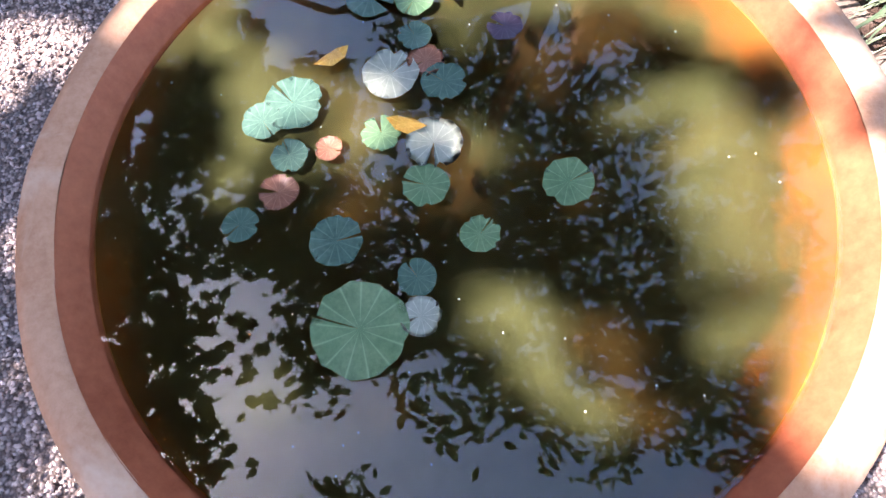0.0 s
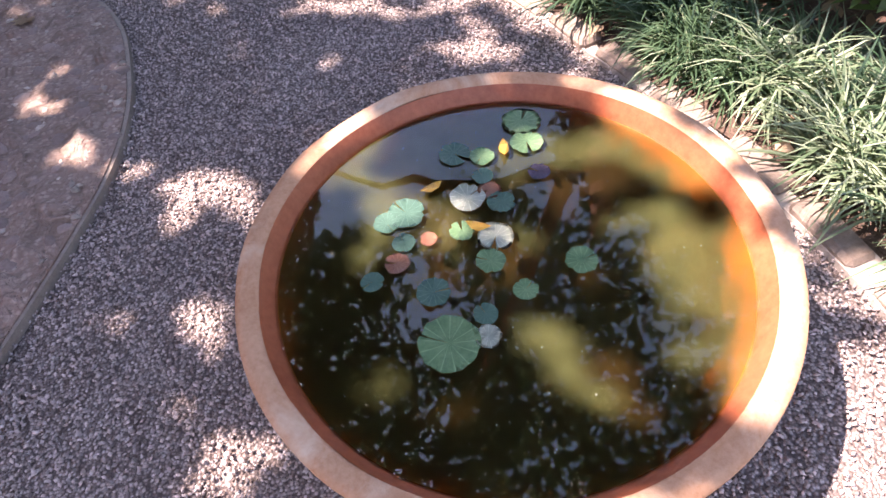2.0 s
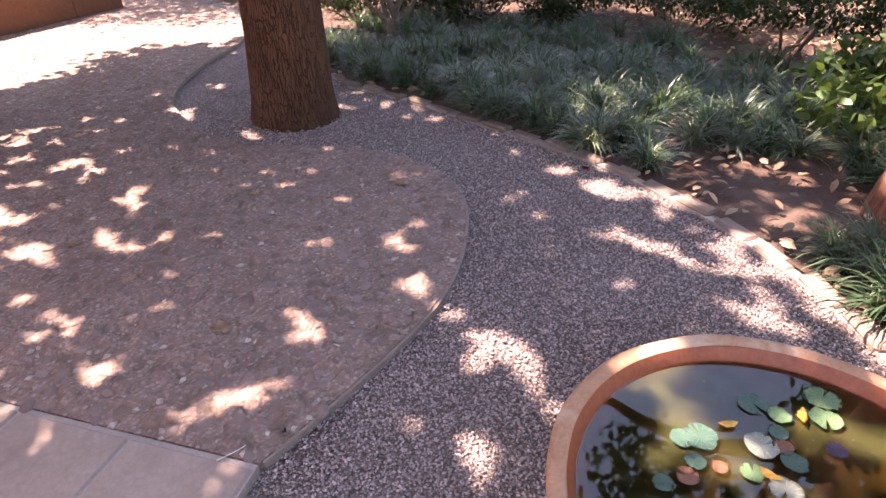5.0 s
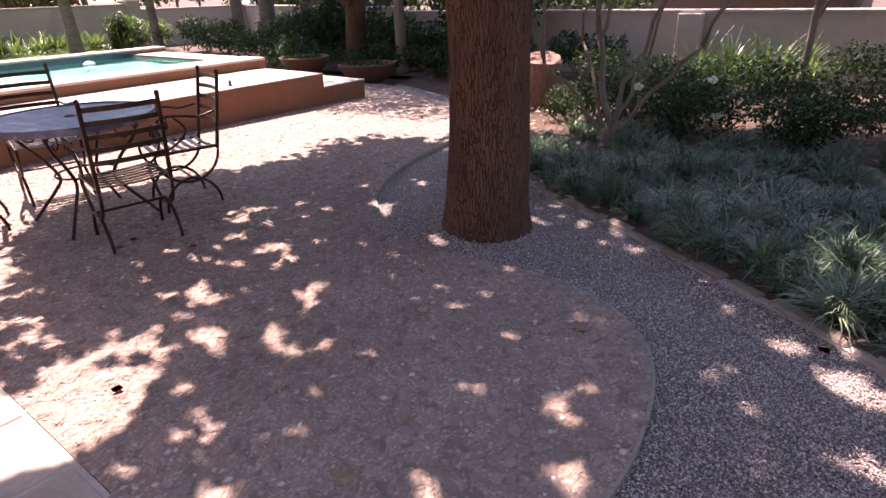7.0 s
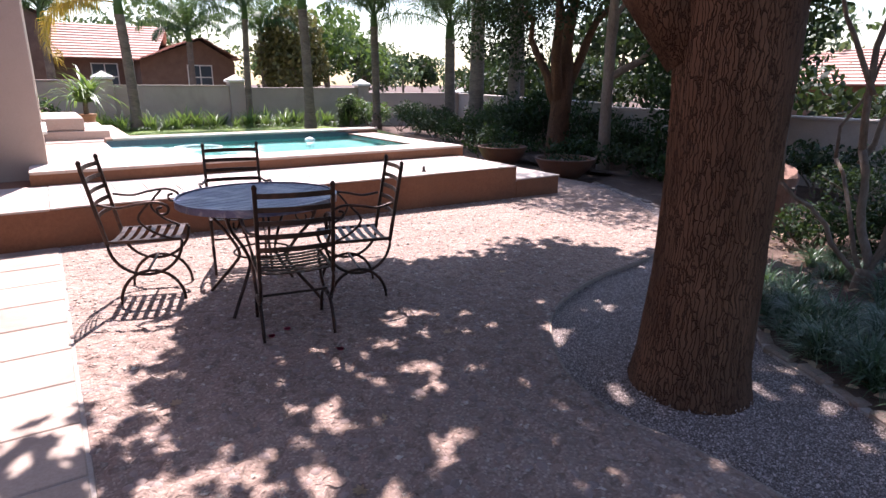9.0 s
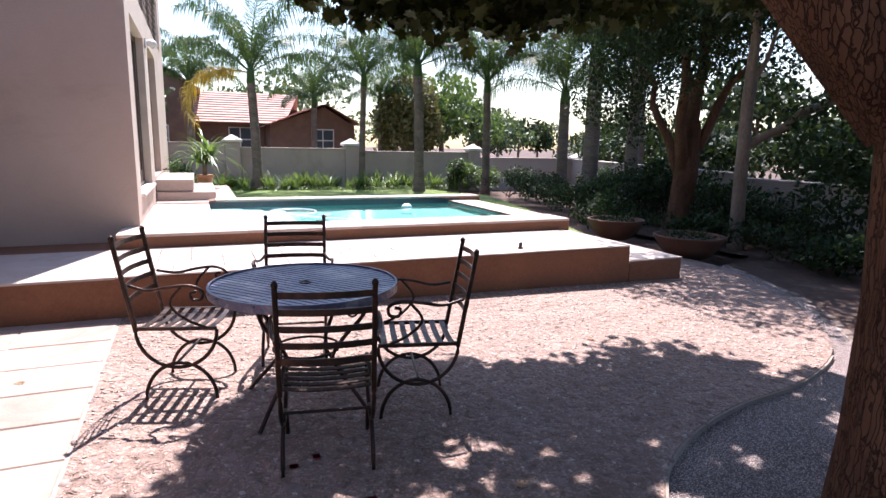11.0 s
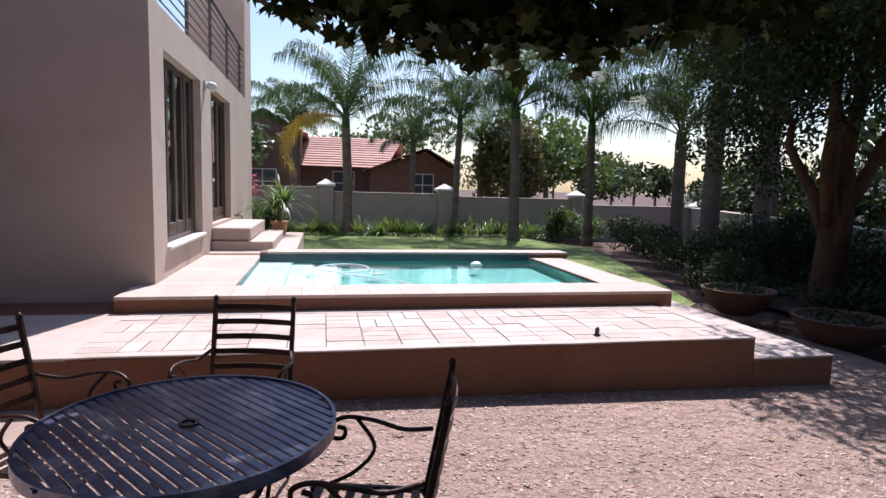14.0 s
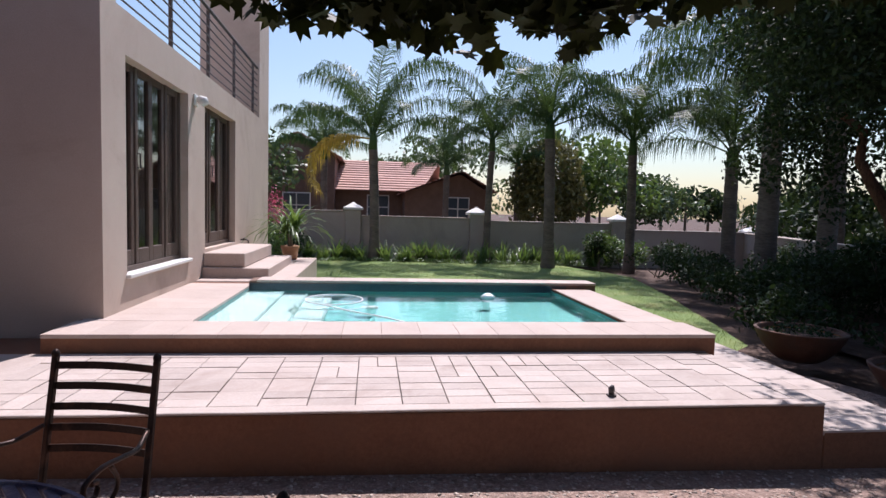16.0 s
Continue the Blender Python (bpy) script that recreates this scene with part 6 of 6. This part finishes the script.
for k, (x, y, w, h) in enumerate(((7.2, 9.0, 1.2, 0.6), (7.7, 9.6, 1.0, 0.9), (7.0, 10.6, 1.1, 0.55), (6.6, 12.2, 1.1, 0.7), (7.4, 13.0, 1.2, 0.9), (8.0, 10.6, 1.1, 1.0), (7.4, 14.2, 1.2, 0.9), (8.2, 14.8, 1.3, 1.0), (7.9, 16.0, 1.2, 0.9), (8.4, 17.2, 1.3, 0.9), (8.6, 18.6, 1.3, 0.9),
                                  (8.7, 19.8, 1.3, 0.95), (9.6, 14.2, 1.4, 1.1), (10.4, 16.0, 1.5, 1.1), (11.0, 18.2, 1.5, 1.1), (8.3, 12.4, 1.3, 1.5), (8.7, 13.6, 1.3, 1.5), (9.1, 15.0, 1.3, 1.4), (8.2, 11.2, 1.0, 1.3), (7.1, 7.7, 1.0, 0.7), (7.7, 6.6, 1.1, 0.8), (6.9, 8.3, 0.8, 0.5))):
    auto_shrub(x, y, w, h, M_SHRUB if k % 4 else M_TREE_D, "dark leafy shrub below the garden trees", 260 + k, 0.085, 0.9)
auto_shrub(8.6, 21.6, 1.5, 1.25, M_SHRUB_B, "bright green shrub in front of the wall", 300, 0.09, 1.1)
auto_shrub(7.9, 21.6, 0.8, 1.1, M_SHRUB, "clipped green bush by the pillar", 301, 0.07, 1.2)
auto_shrub(-1.6, 20.6, 1.3, 1.5, M_SHRUB_B, "light green shrub at the house corner", 302, 0.09, 0.9)
auto_shrub(-2.0, 22.4, 1.0, 2.2, M_PINK, "pink flowering shrub at the wall", 303, 0.07, 0.5)
auto_shrub(-1.3, 22.0, 1.2, 1.3, M_SHRUB, "green shrub at the wall", 304, 0.09, 0.9)


def blades_mesh(name, count, length, width, spread, arch, material, seed):
    """Arching straps from one crown."""
    rng = random.Random(seed)
    vs, fs = [], []
    for _ in range(count):
        az, L, lean = rng.uniform(0, 6.283), length * rng.uniform(0.6, 1.15), rng.uniform(0.05, spread)
        bx, by = rng.uniform(-1, 1) * length * 0.12, rng.uniform(-1, 1) * length * 0.12
        q, ang = Vector((bx, by, -0.01)), math.pi / 2 - lean
        side = Vector((-math.sin(az), math.cos(az), 0)) * width / 2
        i0 = len(vs)
        for s in range(5):
            wd = (1.0, 1.0, 0.85, 0.55, 0.06)[s]
            vs += [q - side * wd, q + side * wd]
            q = q + Vector((math.cos(az) * math.cos(ang), math.sin(az) * math.cos(ang), math.sin(ang))) * L / 4
            ang -= arch * rng.uniform(0.7, 1.3)
        fs += [(i0 + 2 * s, i0 + 2 * s + 1, i0 + 2 * s + 3, i0 + 2 * s + 2) for s in range(4)]
    return np_mesh(name, np.array([tuple(v) for v in vs]), np.array(fs), material)


TUFTS = [blades_mesh("turf_blades", 95, 0.28, 0.0085, 0.9, 0.38, M_TUFT, s) for s in (1, 2, 3)]
PALES = [blades_mesh("turf_blades", 95, 0.28, 0.0085, 0.95, 0.40, M_TUFT_PALE, s) for s in (4, 5)]
def bed_spots(seed, n, lo, hi, first, last):
    """Places in the border at a distance from the kerb."""
    rng, out = random.Random(seed), []
    while len(out) < n:
        i = rng.randrange(first, last)
        q, d = kerb_line[i], (kerb_line[i + 1] - kerb_line[i]).normalized()
        off = lo + (hi - lo) * rng.random()
        x, y = q.x + d.y * off, q.y - d.x * off
        if math.hypot(x - 0.93, y - 1.06) < 0.27 or (0.62 < x < 1.55 and 1.15 < y < 2.15) or x > 4.7 or math.hypot(x - 3.95, y - 4.6) < 0.2:
            continue
        out.append((x, y, rng.uniform(0, 360), rng.uniform(0.75, 1.2), rng.random()))
    return out


nk = len(kerb_line)
spots = bed_spots(12, 44, 0.08, 0.40, 8, 30) + bed_spots(13, 70, 0.12, 0.35, 30, nk - 42) + bed_spots(14, 165, 0.25, 1.5, 34, nk - 34)
for k, (x, y, rz, s, w) in enumerate(spots):
    pale = w < (0.75 if x < -0.35 else 0.1 if x < 0.6 else 0.25)
    ob = new("lily_turf_tuft", (PALES if pale else TUFTS)[k % (2 if pale else 3)])
    ob.matrix_basis = pose(x, y, -0.005, 0, 0, rz) @ Matrix.Diagonal((s, s, s * (0.85 + 0.3 * w), 1))
    tagged(ob, "pale variegated tuft of lily turf in the border" if pale else "dark green arching tuft of lily turf", "grass tuft", "lily turf tufts")
far_v, far_f, at_v = [], [], 0
src = TUFTS[0]
tv = np.empty(len(src.vertices) * 3)
src.vertices.foreach_get("co", tv)
tv = tv.reshape(-1, 3)
tf = np.array([tuple(q.vertices) for q in src.polygons])
for x, y, rz, s, w in bed_spots(15, 170, 0.9, 2.6, 34, nk - 26):
    c, sn = math.cos(radians(rz)), math.sin(radians(rz))
    far_v.append(np.stack([tv[:, 0] * c - tv[:, 1] * sn, tv[:, 0] * sn + tv[:, 1] * c, tv[:, 2]], 1) * s + (x, y, -0.005))
    far_f.append(tf + at_v)
    at_v += len(tv)
tagged(new("lily_turf", np_mesh("lily_turf", np.concatenate(far_v), np.concatenate(far_f), M_TUFT)), "massed dark green lily turf deeper in the border", "lily turf", "", "stuff")

AGAPS = [blades_mesh("strap_leaves", 46, 0.75, 0.035, 0.65, 0.22, M_AGAP, s) for s in (7, 8, 9)]
rng = random.Random(4)
for k in range(46):
    x = -1.6 + k * 0.22 + rng.uniform(-0.1, 0.1)
    ob = new("agapanthus_clump", AGAPS[k % 3])
    s = rng.uniform(0.65, 1.1)
    ob.matrix_basis = pose(x, 22.35 + rng.uniform(-0.45, 0.35) - 0.04 * max(0, x - 4), 0.04, 0, 0, rng.uniform(0, 360)) @ Matrix.Diagonal((s, s, s, 1))
    tagged(ob, "bright green strap-leaved clump below the boundary wall", "clump", "clumps along the wall")
for k, (x, y, _) in enumerate(((7.6, 4.39, 0), (7.55, 3.94, 0), (7.65, 4.79, 0), (7.5, 3.5, 0))):
    ob = new("strap_leaf_clump", AGAPS[k % 3])
    ob.matrix_basis = pose(x, y, -0.01, 0, 0, 70 * k) @ Matrix.Diagonal((1.2, 1.2, 1.25, 1))
    tagged(ob, "tall strap-leaved clump against the boundary wall", "clump", "clumps by the east wall")
for k, (x, y, z) in enumerate(((4.6, 4.57, 0.46), (4.6, 3.88, 0.57), (4.35, 3.75, 0.30))):
    flower = thing("white_flower", "white flower head on a thin stem among shrubs", "flower", (x, y, 0.0), group="white flowers")
    bm = bmesh.new()
    tube(bm, [(0, 0, -0.02), (0.02, 0.01, z * 0.5), (0, 0, z)], 0.004, 6)
    part("stem", bm, M_AGAP, flower)
    rr = np.random.default_rng(400 + k)
    ob = new("petals", scatter("petals", cloud(rr, [(0, 0, z, 0.045, 0.045, 0.035)], 70), rr.uniform(0.025, 0.04, 70), OVAL, OVAL_T, M_WHITE, rr, 0.8))
    ob.parent = flower
low = cloud(np.random.default_rng(9), [(x, 21.7 + 0.2 * math.sin(x), 0.12, 0.5, 0.25, 0.10) for x in np.arange(-1.5, 8.5, 0.6)], 4500, 0.2)
tagged(new("ground_cover", scatter("ground_cover", low, RNG.uniform(0.04, 0.09, 4500), OVAL, OVAL_T, M_SHRUB_B, RNG, 0.5)), "low leafy ground cover edging the lawn", "ground cover", "", "stuff")

# fallen leaves on the soil
n = 5200
lx, ly = RNG.uniform(-1.5, 5.5, n), RNG.uniform(-0.5, 6.5, n)
keep = inside(bed_poly, lx, ly)
lx, ly = lx[keep], ly[keep]
me = scatter("litter", np.stack([lx, ly, 0.012 + RNG.uniform(0, 0.025, len(lx))], 1), RNG.uniform(0.03, 0.085, len(lx)), OVAL, OVAL_T, M_LITTER, RNG, 0.35)
tagged(new("leaf_litter", me), "dry brown fallen leaves on the border soil", "leaf litter", "", "stuff")

# potted cycad at the house corner
pot = thing("potted_cycad", "small arching palm in a terracotta pot", "potted plant", (-0.22, 16.3, 0.605))
bm = bmesh.new()
lathe(bm, [(0.001, 0.0), (0.12, 0.0), (0.15, 0.20), (0.17, 0.21), (0.17, 0.25), (0.145, 0.25), (0.135, 0.21), (0.001, 0.205)], 32)
part("pot", bm, M_CLAY, pot, "", True)
bm = bmesh.new()
tube(bm, [(0, 0, 0.19), (0, 0, 0.35), (0.01, 0, 0.50)], [0.05, 0.045, 0.05], 10)
part("stem", bm, M_PALM_TRUNK, pot, "", True)
ob = new("leaves", blades_mesh("cycad_leaves", 90, 0.95, 0.045, 1.2, 0.42, M_AGAP, 77))
ob.parent = pot
ob.matrix_basis = pose(0.01, 0, 0.48)

# hollow log in the border
log = thing("hollow_log", "weathered brown upright log with two holes", "log", (5.55, 6.2, -0.02), 20)
bm = bmesh.new()
tube(bm, [(0, 0, 0), (0.01, 0, 0.2), (0, 0.01, 0.4), (0.01, 0, 0.56), (0, 0, 0.60)], [0.29, 0.275, 0.27, 0.28, 0.25], 22, True, 0.05, 3)
part("trunk", bm, M_LOG, log)
# Solid dark discs: the shade inside each opening is painted, nothing is cut.
for dx in (-0.08, 0.06):
    bm = bmesh.new()
    tube(bm, [(dx - 0.12, -0.272, 0.44), (dx - 0.12, -0.235, 0.44)], 0.028, 10)
    part("hole", bm, M_RECESS_SHADE, log, "round disc painted with the shade of an opening")

# ---- small things ----
def small_leaf(x, y, rz, s, material, label, template=LOBED, tris=LOBED_T):
    bm = bmesh.new()
    vs = [bm.verts.new((a * s, b * s, (0.25 * (a * a + b * b) + 0.02) * s)) for a, b, c in template]
    for t in tris:
        bm.faces.new([vs[i] for i in t])
    bmesh.ops.solidify(bm, geom=bm.faces[:], thickness=0.0012)
    ob = single("fallen_leaf", bm, material, label, "leaf", group="fallen leaves on the patio")
    ob.matrix_basis = pose(x, y, 0.004 + rise(x, y), 0, 0, rz)


for k, (x, y) in enumerate(((-0.48, 3.64), (0.78, 3.40), (-0.14, 4.63), (1.42, 7.75), (3.41, 7.70), (3.25, 7.29), (1.07, 8.01), (-1.37, 7.46), (0.5, 4.1), (0.15, 5.0), (2.4, 7.1), (-0.3, 4.2), (0.9, 5.6), (1.9, 6.3), (2.7, 6.6), (-0.6, 5.6))):
    small_leaf(x, y, 47 * k, 0.06 if k > 1 else 0.085, M_LITTER, "dry brown lobed leaf lying on the patio")
for k, (x, y) in enumerate(((-0.69, 4.70), (-0.01, 6.05), (1.21, 2.50), (0.26, 5.70), (0.10, 6.1))):
    bm = bmesh.new()
    vs = [bm.verts.new((0.018 * math.cos(a) * (1 + 0.4 * (i % 2)), 0.018 * math.sin(a) * (1 + 0.4 * (i % 2)), 0.006 + 0.006 * (i % 2))) for i, a in ((i, i * 6.283 / 8) for i in range(8))]
    bm.faces.new(vs)
    bmesh.ops.solidify(bm, geom=bm.faces[:], thickness=0.002)
    ob = single("fallen_petal", bm, M_PETAL, "small crimson petal lying on the ground", "petal", group="fallen petals")
    ob.matrix_basis = pose(x, y, rise(x, y) + 0.008 if y > 3 else -0.026)
bm = bmesh.new()
tube(bm, smooth_line([(-0.975, 3.335, 0.005), (-0.935, 3.30, 0.006), (-0.91, 3.285, 0.006), (-0.90, 3.297, 0.007), (-0.91, 3.312, 0.006)], 5), 0.0016, 6)
single("bent_wire", bm, M_WHITE, "pale bent hook of wire on the paving edge", "wire")
orn = thing("terrace_ornament", "small dark metal object standing on the terrace", "ornament", (2.74, 8.80, TZ))
bm = bmesh.new()
box(bm, -0.025, 0.025, -0.02, 0.02, 0.0, 0.012, 0.002)
part("base", bm, M_STEEL, orn)
bm = bmesh.new()
tube(bm, [(0, 0, 0.012), (0, 0, 0.05), (0.008, 0, 0.07)], [0.017, 0.02, 0.008], 10)
part("body", bm, M_STEEL, orn, "", True)
fl = thing("pool_floater", "round white chlorine floater on the pool", "floater", (2.62, 12.1, 0.562))
bm = bmesh.new()
lathe(bm, [(0.001, -0.02), (0.07, -0.02), (0.085, 0.01), (0.06, 0.035), (0.03, 0.05), (0.001, 0.052)], 24)
part("body", bm, M_PLASTIC, fl, "", True)
clean = thing("pool_cleaner", "white automatic pool cleaner with a ribbed hose", "pool cleaner", (1.25, 11.6, 0.30))
bm = bmesh.new()
box(bm, -0.09, 0.09, -0.06, 0.06, 0.0, 0.12, 0.03)
part("body", bm, M_PLASTIC, clean)
bm = bmesh.new()
tube(bm, [(-0.4 + 0.38 * math.cos(t), 0.28 * math.sin(t), 0.17) for t in (0.1 + 0.25 * k for k in range(24))], 0.019, 8)
part("hose", bm, M_POOL_STEP, clean, "pale blue hose ring", True)

hose = thing("pool_hose", "thin pale cleaner hose floating in a loop on the pool", "hose", (0, 0, 0))
bm = bmesh.new()
loop = [(0.86 + 0.31 * math.cos(t), 11.85 + 0.36 * math.sin(t), 0.566) for t in (-1.9 + 0.262 * k for k in range(25))]
tube(bm, loop + [(1.06, 11.13, 0.565), (1.41, 10.79, 0.564), (1.62, 10.50, 0.563)], 0.009, 6)
part("tube", bm, M_PLASTIC, hose, "", True)
